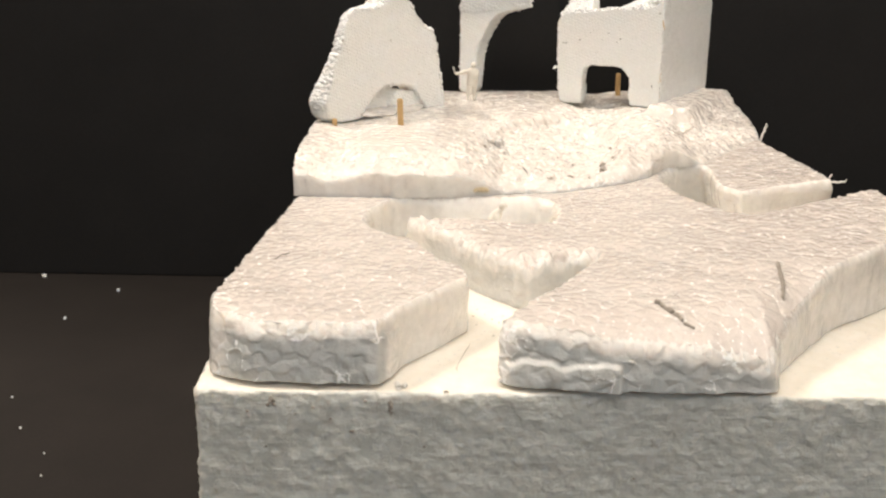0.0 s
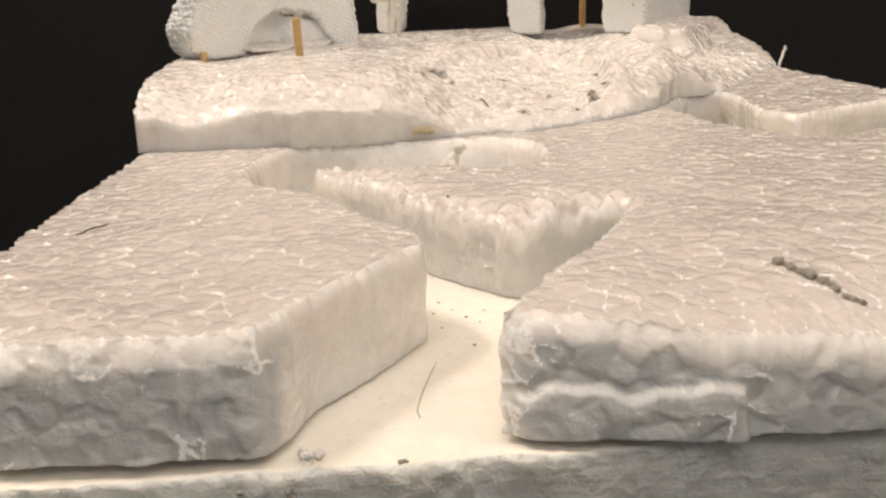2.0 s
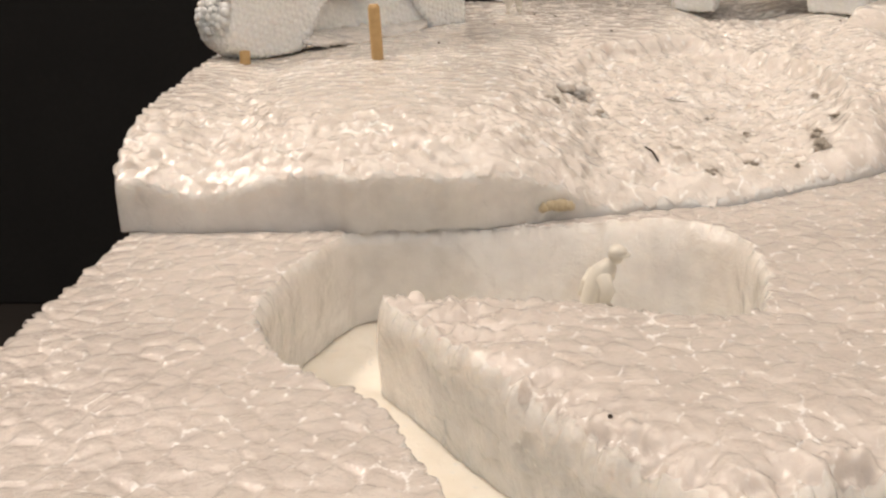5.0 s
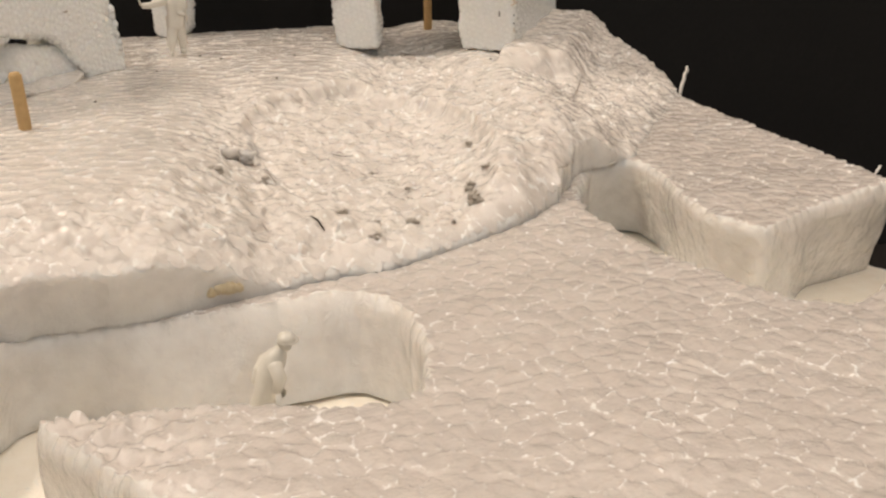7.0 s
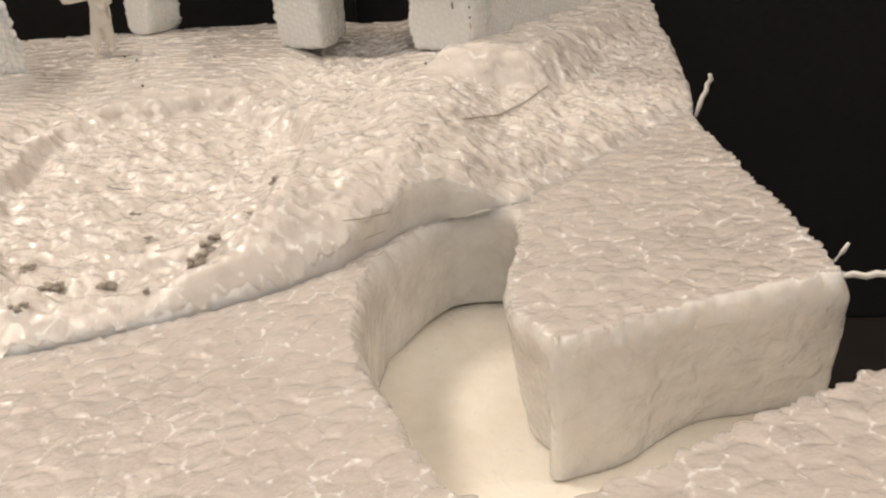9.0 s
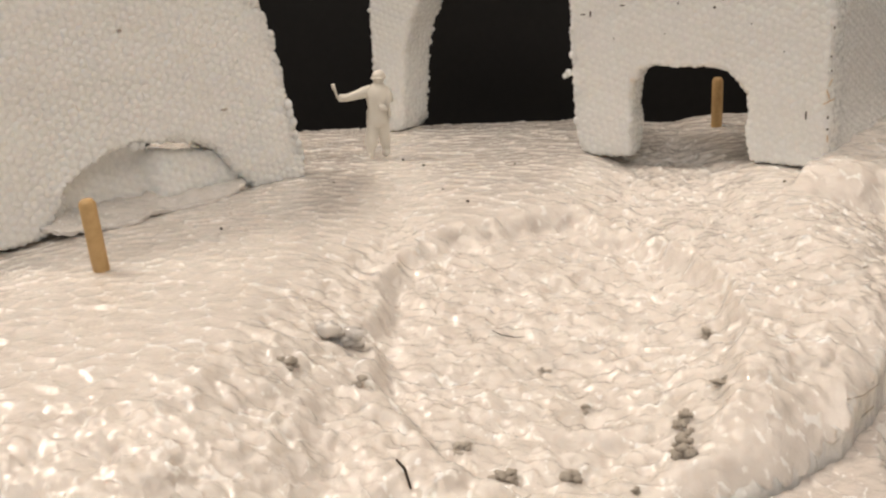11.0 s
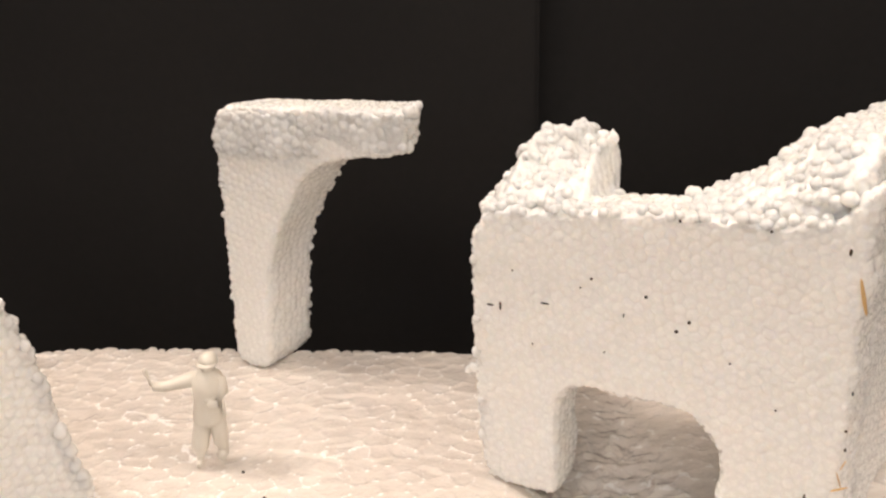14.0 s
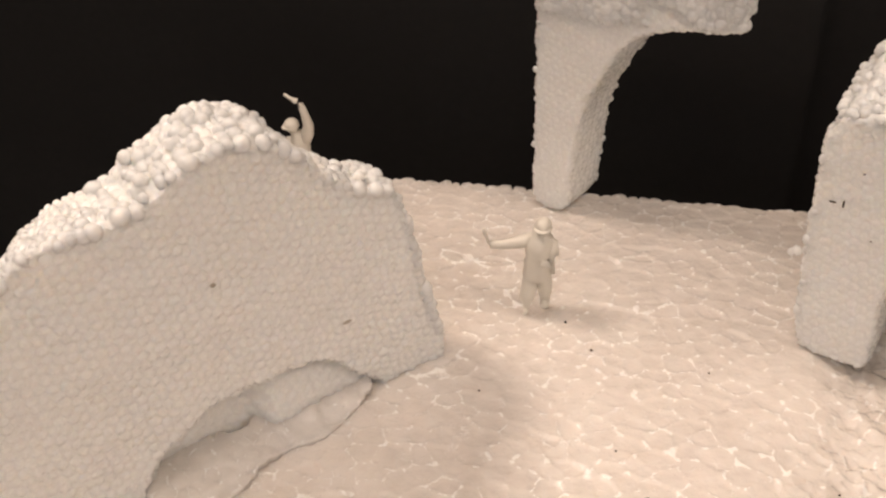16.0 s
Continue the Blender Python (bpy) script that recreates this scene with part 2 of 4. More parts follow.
def cells(p, size, level=False, spread=0.8):
    """Scattered cells: nearest three distances in cell sizes, the way from the nearest centre, and three numbers for each cell.
    level: cells in plan only. spread: how irregular they are."""
    q = np.asarray(p, float) / size
    q = np.stack([0.94 * q[:, 0] - 0.34 * q[:, 1], (0.34 * q[:, 0] + 0.94 * q[:, 1]) / 0.87, 0 * q[:, 2] if level else q[:, 2]], 1)
    row = np.floor(q[:, 1:]).astype(np.int64)
    f1, f2, f3 = (np.full(len(q), 9.0) for _ in range(3))
    off, tag = np.zeros((len(q), 3)), np.zeros((len(q), 3))
    for dy in (-1, 0, 1):
        for dz in (0,) if level else (-1, 0, 1):
            r = row + (dy, dz)
            # every other row is set off by half a cell
            shift = 0.5 * (r[:, 0] & 1) + 0.25 * (r[:, 1] & 1)
            col = np.floor(q[:, 0] - shift).astype(np.int64)
            for dx in (-1, 0, 1):
                c = np.stack([col + dx, r[:, 0], r[:, 1]], 1)
                h = cell_hash(c)
                way = q - (c + 0.5 + spread * (h - 0.5))
                way[:, 0] -= shift
                way[:, 1] *= 0.87
                if level:
                    way[:, 2] = 0
                d = np.linalg.norm(way, axis=1)
                near = d < f1
                f3 = np.minimum(f3, np.maximum(f2, d))
                f2 = np.where(near, f1, np.minimum(f2, d))
                f1 = np.where(near, d, f1)
                off[near], tag[near] = way[near], h[near]
    return f1, f2, f3, off, tag


def domes(p, size, level=False):
    """Relief of packed round beads: about 1 in the middle of a bead, 0 in the seams; and how near a seam is, 0..1."""
    f1, f2, _, _, tag = cells(p, size, level, 0.45)
    h = np.sqrt(1 - 0.86 * np.clip(f1 / np.maximum(f2, 1e-6), 0, 1) ** 2)
    return (h - 0.37) * 1.5 + 0.2 * tag[:, 0] - 0.05, np.exp(-(((f2 - f1) / 0.2) ** 2))


def scales(p, size, level=False):
    """Relief of sliced cells: each leans its own way, with a thin raised wall between neighbours that thickens where three meet; and that wall, 0..1."""
    f1, f2, f3, off, tag = cells(p, size, level)
    wall = np.exp(-(((f2 - f1) / 0.15) ** 2)) * (0.15 + 0.75 * tag[:, 2] ** 1.3)
    wall = np.maximum(wall, np.exp(-(((f3 - f1) / 0.26) ** 2)) * (0.4 + 0.6 * tag[:, 1]))
    lean = (off * (tag - 0.5)).sum(1) * 1.4
    pillow = np.clip(f2 - f1, 0, 0.5)
    return 0.4 + lean + 0.5 * (tag[:, 0] - 0.5) + 1.0 * pillow, wall


def plates(p, size, level=False):
    """Flat cells of the uncut skin with pale raised seams between them."""
    f1, f2, f3, off, tag = cells(np.asarray(p, float) * (0.82, 1.15, 1), size, level, 0.95)
    wall = np.exp(-(((f2 - f1) / 0.15) ** 2)) * (0.15 + 0.75 * tag[:, 2] ** 1.5)
    wall = np.maximum(wall, np.exp(-(((f3 - f1) / 0.28) ** 2)) * (0.3 + 0.7 * tag[:, 1]))
    return 0.4 + 1.3 * (off * (tag - 0.5)).sum(1) - 0.35 * off[:, 1] + 0.7 * (tag[:, 0] - 0.5) + 0.25 * np.clip(f2 - f1, 0, 0.5), wall


def shaved(p, size, level=False):
    """Relief of a clean knife cut: long shallow facets and no cell walls."""
    q = np.asarray(p, float) * (1, 1, 0.8)
    return 0.5 + 0.6 * waves(q, size * 2.2) + 0.22 * waves(q + 50, size * 0.8) + 0.05 * waves(q, size * 0.35), 0.25 * cells(p, size)[0] ** 2


def wedge_at(x, y):
    """1 round the torn faces of the wedge between the trenches, 0 elsewhere."""
    return np.clip((y - 44.6 + 1.27 * (x + 14.2)) / 4, 0, 1) * np.clip((y - 54) / 4, 0, 1) * np.clip((108 - y) / 6, 0, 1) * np.clip((9 - x) / 3, 0, 1)


def cut_wall(p, size, level=False):
    """Knife-cut inside the trenches, torn lumpy cells on the front faces."""
    h, wall = shaved(p, size)
    rough = scales(p, size * 1.1)[0]
    torn = np.maximum(np.clip((14 - p[:, 1]) / 6.0, 0, 1), 0.75 * wedge_at(p[:, 0], p[:, 1]))
    # the block beside the short trench is crumpled too
    torn = np.maximum(torn, 0.7 * np.clip((p[:, 0] - 67) / 3, 0, 1) * np.clip((p[:, 1] - 145) / 3, 0, 1) * np.clip((206 - p[:, 1]) / 6, 0, 1))
    q = np.asarray(p, float)
    q = np.c_[0.75 * q[:, 0] + 2.2 * waves(q, 7.0), q[:, 1], 1.1 * q[:, 2] + 1.6 * waves(q + 30, 6.0)]
    dents, seam = domes(q, size * 1.15)
    clear = lattice(np.asarray(p, float) / 6.0 + 3.0)
    return h + torn * (0.75 * rough + 0.45 - 1.0 * dents * clear - h), wall + torn * (0.62 * seam * np.clip(2.2 * clear - 0.6, 0, 1) - wall)


def lattice(p):
    """Smooth random values, 0..1, one for each whole-number step."""
    q = np.asarray(p, float)
    base = np.floor(q).astype(np.int64)
    f = q - base
    f = f * f * (3 - 2 * f)
    total = np.zeros(len(q))
    for dx in (0, 1):
        for dy in (0, 1):
            for dz in (0, 1):
                w = (f[:, 0] if dx else 1 - f[:, 0]) * (f[:, 1] if dy else 1 - f[:, 1]) * (f[:, 2] if dz else 1 - f[:, 2])
                total += w * cell_hash(base + (dx, dy, dz))[:, 0]
    return total


def waves(p, size):
    """Uneven lumps of about that size, -1..1."""
    q = np.asarray(p, float) / size + 31.7
    return (2 * lattice(q) - 1) + 0.5 * (2 * lattice(q * 2.3 + 5.1) - 1)


def resample(outline, step):
    pts = np.asarray(outline, float)
    out = []
    for a, b in zip(pts, np.roll(pts, -1, 0)):
        n = max(1, int(round(np.linalg.norm(b - a) / step)))
        out += [a + (b - a) * k / n for k in range(n)]
    return np.array(out)


def rounded(outline, turns=2, cut=0.22):
    """Cuts the corners of a closed outline."""
    p = np.asarray(outline, float)
    for _ in range(turns):
        q = np.roll(p, -1, 0)
        p = np.stack([p + (q - p) * cut, p + (q - p) * (1 - cut)], 1).reshape(-1, 2)
    return p


def area(p):
    q = np.roll(p, -1, 0)
    return 0.5 * (p[:, 0] * q[:, 1] - q[:, 0] * p[:, 1]).sum()


def outward(p):
    d = np.roll(p, -2, 0) - np.roll(p, 2, 0)
    n = np.stack([d[:, 1], -d[:, 0]], 1)
    return n / np.maximum(np.linalg.norm(n, axis=1, keepdims=True), 1e-9)


def inside(pts, poly):
    x, y = pts[:, 0], pts[:, 1]
    hit = np.zeros(len(pts), bool)
    for (x0, y0), (x1, y1) in zip(poly, np.roll(poly, -1, 0)):
        if y0 == y1:
            continue
        hit ^= ((y0 > y) != (y1 > y)) & (x < (x1 - x0) * (y - y0) / (y1 - y0) + x0)
    return hit


def slab(name, outline, top, bottom, material, step=0.8, cell=4.0, relief=0.35, wall_relief=0.5, round_by=1.2, wander=0.8, both=False, corner=0.22, shape=scales, wall_shape=None, wall_material=None, tear=0.5, lumps=0.6, origin=(0, 0, 0), bend=None, ridge=0.0, buried=None, shaded=None):
    """A foam slab in millimetres: top(x, y) and bottom(x, y) over an outline, its walls and faces uneven with cells.
    both: relief on the lower face too. tear: how ragged the upper edge is. bend: moves the finished points. ridge: how
    far the cell walls stand up.
    buried: where the top lies under another slab and needs few points. Last: where its walls' colour is greyed to stand
    in for shade."""
    from mathutils.geometry import delaunay_2d_cdt
    wall_shape = wall_shape or shape
    p = resample(rounded(outline, cut=corner), step)
    p = p if area(p) > 0 else p[::-1]
    for _ in range(4):
        p = (np.roll(p, 1, 0) + 2 * p + np.roll(p, -1, 0)) / 4
    n = outward(p)
    p = p + n * (wander * waves(np.c_[p, p[:, 0] * 0], 6.0 if wander > 0.2 else 16.0))[:, None]
    ragged = tear * (domes(np.c_[p, top(p[:, 0], p[:, 1])], cell * 0.8)[0] - 0.5)
    inner = p - n * (round_by * 0.8 - ragged)[:, None]
    lo, hi = p.min(0), p.max(0)
    gx, gy = np.meshgrid(np.arange(lo[0], hi[0], step), np.arange(lo[1], hi[1], step * 0.87))
    gx = gx + (np.arange(gx.shape[0]) % 2)[:, None] * step / 2
    grid = np.stack([gx.ravel(), gy.ravel()], 1) + np.random.RandomState(5).uniform(-0.15, 0.15, (gx.size, 2)) * step
    if buried:
        i, j = np.indices(gx.shape)
        grid = grid[~buried(grid[:, 0], grid[:, 1]) | ((i % 5 == 0) & (j % 5 == 0)).ravel()]
    grid = grid[inside(grid, inner)]
    # grid points stay off the rim
    key = {tuple(k) for k in np.floor(inner / (step * 0.7)).astype(int)}
    grid = grid[np.array([tuple(k) not in key for k in np.floor(grid / (step * 0.7)).astype(int)])]
    m = len(p)
    edges = [(i, (i + 1) % m) for i in range(m)]
    pts2, _, tris, _, _, _ = delaunay_2d_cdt([Vector(v) for v in np.concatenate([inner, grid])], edges, [], 1, 1e-6)
    pts2 = np.array([tuple(v) for v in pts2])
    tris = [tuple(t) for t in tris]
    z = top(pts2[:, 0], pts2[:, 1])
    p3 = np.c_[pts2, z] + origin
    h, wall = shape(p3, cell, True)
    deep = relief(pts2[:, 0], pts2[:, 1]) if callable(relief) else relief
    z = z + deep * (h - 0.5) + deep * lumps * waves(p3, cell * 3.1) + ridge * wall
    verts, rim, faces = [np.c_[pts2, z]], [wall], list(tris)
    count = len(pts2)
    if both:
        zb = bottom(pts2[:, 0], pts2[:, 1])
        h, wall = shape(np.c_[pts2, zb] + origin, cell, True)
        verts.append(np.c_[pts2, zb - relief * (h - 0.5)])
        rim.append(wall)
        faces += [tuple(count + i for i in reversed(t)) for t in tris]
        low, total = count, 2 * count
    else:
        verts.append(np.c_[inner, bottom(inner[:, 0], inner[:, 1])])
        rim.append(np.zeros(m))
        _, _, tris, _, _, _ = delaunay_2d_cdt([Vector(v) for v in inner], edges, [], 1, 1e-6)
        faces += [tuple(count + i for i in reversed(tuple(t))) for t in tris if max(t) < m]
        low, total = count, count + m
    first_wall = len(faces)
    zt, zl = z[:m], bottom(inner[:, 0], inner[:, 1])
    rows = max(3, int(float(np.max(zt - zl)) / (step * 1.1)))
    levels = [0]
    for r in range(1, rows):
        zz = zt + (zl - zt) * r / rows
        c = np.minimum(zt - zz, zz - zl) if both else zt - zz
        pull = round_by * np.exp(-c / max(0.7 * round_by, 1e-3)) - ragged * np.exp(-c / max(0.35 * round_by, 1e-3)) * (0.6 + 0.8 * lattice(np.c_[p, zz] / 2.5))
        xyz = np.c_[p - n * pull[:, None], zz]
        h, wall = wall_shape(xyz + origin, cell)
        xyz[:, :2] += n * (wall_relief * (h - 0.5) + wall_relief * lumps * waves(xyz + origin, cell * 2.3))[:, None]
        verts.append(xyz)
        rim.append(wall)
        levels.append(total)
        total += m
    levels.append(low)
    for a, b in zip(levels, levels[1:]):
        faces += [(a + i, b + i, b + (i + 1) % m, a + (i + 1) % m) for i in range(m)]
    xyz = np.concatenate(verts)
    face_shade = None
    if shaded:
        face_shade = np.zeros(len(xyz))
        face_shade[low + m:] = shaded(*xyz[low + m:].T)
    if bend:
        xyz = bend(xyz)
    rough = None
    if callable(relief):
        rough = np.zeros(len(xyz))
        rough[:len(deep)] = np.clip((deep - 0.36) / 0.2, 0, 1)
    return raw(name, xyz * MM, faces, material, rim=np.concatenate(rim), torn=rough, face_shade=face_shade, second=wall_material, second_from=first_wall)


def ball_mesh():
    bm = bmesh.new()
    bmesh.ops.create_icosphere(bm, subdivisions=2, radius=1.0)
    v = np.array([tuple(x.co) for x in bm.verts])
    f = [tuple(x.index for x in face.verts) for face in bm.faces]
    bm.free()
    return v, f


BALL_V, BALL_F = ball_mesh()


def beads(name, places, material, seed=1, r=(0.8, 1.4)):
    """Loose foam beads pressed together, as one mesh, at places in millimetres."""
    rnd = np.random.RandomState(seed)
    verts, faces = [], []
    for k, p in enumerate(places):
        s = rnd.uniform(*r) * np.array([1, 1, 1]) * rnd.uniform(0.85, 1.15, 3)
        verts.append(BALL_V * (1 + 0.3 * waves(BALL_V * 1.7 + rnd.rand(3) * 9, 0.8))[:, None] * s + p)
        faces += [tuple(i + k * len(BALL_V) for i in f) for f in BALL_F]
    return raw(name, np.concatenate(verts) * MM, faces, material)


def tube(name, pts, radius, material, sides=6):
    """A bent rod through points in metres, tapered a little at its ends."""
    p = np.asarray(pts, float)
    verts, faces = [], []
    for i, q in enumerate(p):
        d = Vector(p[min(i + 1, len(p) - 1)] - p[max(i - 1, 0)]).normalized()
        a = d.orthogonal().normalized()
        b = d.cross(a)
        rr = radius * (0.7 if i in (0, len(p) - 1) else 1.0)
        verts += [tuple(Vector(q) + rr * (math.cos(w) * a + math.sin(w) * b)) for w in np.arange(sides) * 2 * math.pi / sides]
    for i in range(len(p) - 1):
        faces += [(i * sides + k, i * sides + (k + 1) % sides, (i + 1) * sides + (k + 1) % sides, (i + 1) * sides + k) for k in range(sides)]
    faces += [tuple(range(sides))[::-1], tuple((len(p) - 1) * sides + k for k in range(sides))]
    return raw(name, verts, faces, material)


def box(name, lo, hi, material, bevel=0.0):
    bm = bmesh.new()
    bmesh.ops.create_cube(bm, size=1.0)
    for v in bm.verts:
        v.co = [lo[k] + (v.co[k] + 0.5) * (hi[k] - lo[k]) for k in range(3)]
    if bevel:
        bmesh.ops.bevel(bm, geom=bm.edges[:], offset=bevel, segments=2, affect="EDGES")
    return part(name, bm, material, smooth=False)


# ---- the room, the table and the black backdrop ----
tagged(box("floor", (-2.0, -2.0, -0.80), (2.0, 2.0, -0.75), PLASTER), "plain pale floor of the closed room", "floor", kind="structure")
tagged(box("ceiling", (-2.0, -2.0, 1.70), (2.0, 2.0, 1.75), PLASTER), "plain pale ceiling of the room", "ceiling", kind="structure")
for nm, lo, hi in (("wall_north", (-2, 1.95, -0.75), (2, 2.0, 1.70)), ("wall_south", (-2, -2.0, -0.75), (2, -1.95, 1.70)), ("wall_east", (1.95, -1.95, -0.75), (2.0, 1.95, 1.70)), ("wall_west", (-2.0, -1.95, -0.75), (-1.95, 1.95, 1.70))):
    tagged(box(nm, lo, hi, PLASTER), "plain beige room wall", "wall", kind="structure")
tagged(box("table_top", (-0.75, -0.75, -0.03), (0.75, 0.75, 0.0), TABLE, 0.002), "matt black card covering the table", "table", kind="structure")
for cx in (-0.7, 0.7):
    for cy in (-0.7, 0.7):
        tagged(box("table_leg", (cx - 0.025, cy - 0.025, -0.75), (cx + 0.025, cy + 0.025, -0.03), TABLE), "plain dark table leg", "table leg", kind="structure")
tagged(box("backdrop_left", (-0.75, 0.388, 0.0), (0.021, 0.394, 0.62), BLACK, 0.001), "matt black card standing behind the foam model", "backdrop", kind="structure")
tagged(box("backdrop_right", (-0.02, 0.402, 0.0), (0.75, 0.408, 0.62), BLACK, 0.001), "matt black card standing behind the first card", "backdrop", kind="structure")

# ---- the foam ground: base block, lower slab with trenches, upper slab ----


def floor_z(x, y):
    return 86.6 - 0.006 * x + 0.05 * y


def step_up(v):
    v = np.clip(v, 0, 1)
    return v * v * (3 - 2 * v)


def lower_z(x, y):
    z = 106.5 + 0.035 * y + 0.05 * np.maximum(x, 0)
    # the front of the lower slab is worn down towards its right end
    drop = np.interp(x, [-120, -35, 0, 28, 40, 49, 70], [1.5, 1.5, 5.5, 7.5, 11.5, 14.0, 6.0]) * np.exp(-np.maximum(y - np.interp(x, [-40, 0, 49, 70], [3, 0, 4, 32]), 0) / 9.0)
    # the tip of the wedge between the trenches is torn down along its edge
    rim = y - np.interp(x, [-63, -52, -36, -20, -7, 6, 20], [117, 100, 79, 61, 69, 70, 74])
    torn = 4.6 * np.exp(-((rim / 7.5) ** 2)) * step_up((x + 62) / 12.0) * step_up((12 - x) / 8.0) * step_up((100 - y) / 12.0)
    tip = 3.6 * np.exp(-(((x + 60) / 17) ** 2) - ((y - 108) / 13) ** 2) * step_up((y - 96) / 6.0) * step_up((x + 66) / 4.0)
    return z - drop - (torn + tip) * (0.6 + 0.5 * waves(np.c_[x, y, 0 * x], 4.0) + 0.3 * waves(np.c_[x, y, 0 * x + 7], 1.9))


def plateau_z(x, y):
    return 131.0 + 0.0154 * x + 0.0187 * y


FOOT_X = [-116, -70, -45, -30, -15, 0, 16, 35, 46, 51, 58, 70, 76, 100, 119, 123]
FOOT_Y = [144, 143.5, 146, 150, 154, 157, 163, 173, 182, 190, 199, 203, 204, 235, 258, 300]


def eased(x, xs, ys, width=5.0):
    """np.interp with its kinks smoothed over a width."""
    return sum(np.interp(x + k * width, xs, ys) for k in (-1.5, -1, -0.5, 0, 0.5, 1, 1.5)) / 7


def upper_z(x, y):
    foot = np.interp(x, FOOT_X, FOOT_Y)
    lean = eased(x, [-30, 20, 50, 76, 80, 119], [1, 0.85, 0.7, 0.8, 0.6, 0.6])
    d = np.maximum((y - foot) * lean, 0)
    lip = eased(x, [-116, -108, -97, -80, -42, -33, -24, 20, 40, 50, 56, 64, 72, 80], [8, 8, 6, 10, 9.5, 6, 0.6, 0.3, 0.6, 6, 9, 7, 1, -1.2], 2.0)
    toe = eased(x, [-60, -35, -18, 12, 24, 34, 50, 62, 76, 119], [12, 10, 7, 6, 9, 14, 9, 5, 8, 10], 4.0)
    quick = eased(x, [-60, -35, -18, 12, 30, 60, 119], [13, 13, 7, 6, 5, 8, 14])
    slope = eased(x, [-60, -35, -18, 12, 30, 76, 119], [0.03, 0.05, 0.18, 0.18, 0.06, 0.10, 0.12])
    z = lower_z(x, y) - 0.035 * (y - foot) + lip + toe * (1 - np.exp(-d / quick)) + slope * d
    p = plateau_z(x, y)
    k = 1.2
    z = -k * np.log(np.exp(-(z - 130) / k) + np.exp(-(p - 130) / k)) + 130
    # the crater: a shallow dish with a torn rim
    wob = 0.07 * waves(np.c_[x, y, 0 * x], 9.0)
    far = np.hypot((x - 6) / 30.0, (y - 207) / 43.0) + wob
    z = z - 3.6 * step_up((1.03 - far) / 0.13) * step_up(d / 14.0)
    # a fold of torn skin beside the house
    off = (x - 66) * 0.858 - (y - 273) * 0.515
    fold = step_up((y - 254 - 2 * waves(np.c_[x, 0 * x, 0 * x], 9.0)) / 9.0) * step_up((off + 3) / 2.0) * step_up((26 - off) / 12.0)
    z = z + fold * (p + 1.6 - 0.07 * np.maximum(off, 0) + 0.8 * waves(np.c_[x * 0.6, y, 0 * x], 5.0) + 0.4 * waves(np.c_[x * 0.5, y, 0 * x + 7], 1.7) - z)
    # rough carving of the slope, smoother on the plateau
    carved = step_up((d - 1) / 5.0) * step_up((p - z - 0.9) / 3.0)
    return z + carved * (0.7 * waves(np.c_[x, y, z], 5.0) + 0.55 * waves(np.c_[x, y * 1.5, z + 40], 2.2) - 0.5 * np.clip(waves(np.c_[x, y, z + 80], 3.0) - 0.45, 0, 1) * 3.0)


BASE = [(-119.5, -6), (-90, -6), (-44, -4), (21, -2), (82, -1), (140, -1), (140, 110), (135, 158), (123, 176), (121, 342), (-113, 342), (-115, 180), (-118, 80)]
base_block = slab("foam_base_block", BASE, floor_z, lambda x, y: 0 * x, FOAM_BASE, step=1.0, cell=2.6, relief=0.12, wall_relief=0.75, round_by=1.0, wander=0.7, corner=0.05, wall_material=FOAM_SIDE)
tagged(base_block, "thick off-white foam block standing on the black table", "foam block")

LOWER = [(-120, 26), (-117, 10), (-104, 3), (-86, 2), (-69, 2.6), (-66, 3), (-64, 5.8), (-41, 38), (-39, 41), (-40, 52), (-50, 64), (-58, 82), (-74, 96), (-80, 109), (-78, 125), (-70, 143),
         (-40, 146), (-10, 150), (-3, 141), (-2, 127), (-6, 112), (-11, 108), (-17, 109), (-29, 112.5), (-44, 117), (-60, 119.5), (-64, 117), (-52, 100), (-36, 79), (-20, 61), (-7, 69), (6, 70),
         (4, 62), (-8, 41), (-20, 24), (-29, 10), (-31, 7), (-27, 6.2), (0, 1), (25, 1), (45, 3.4), (49, 4), (51, 7), (66, 28), (82, 48), (110, 70), (134, 92), (138, 120), (134, 148), (120, 140),
         (107, 132), (97, 127), (88, 121), (80, 116.5), (72, 115), (67, 118.5), (62.5, 126), (59, 135), (54, 146), (51, 158), (50.5, 172), (52, 185), (57, 194), (62, 200.5), (69, 202.5), (74, 200.5), (74.3, 188), (71.8, 171), (72, 160), (77.5, 151), (79, 148),
         (82, 149.4), (98, 156), (120.5, 162.2), (123.3, 163.3), (123.2, 168), (122.8, 190), (121, 215), (119, 258), (121, 300), (120, 341), (-112, 341), (-112, 190), (-113, 146), (-115, 100), (-118, 52)]


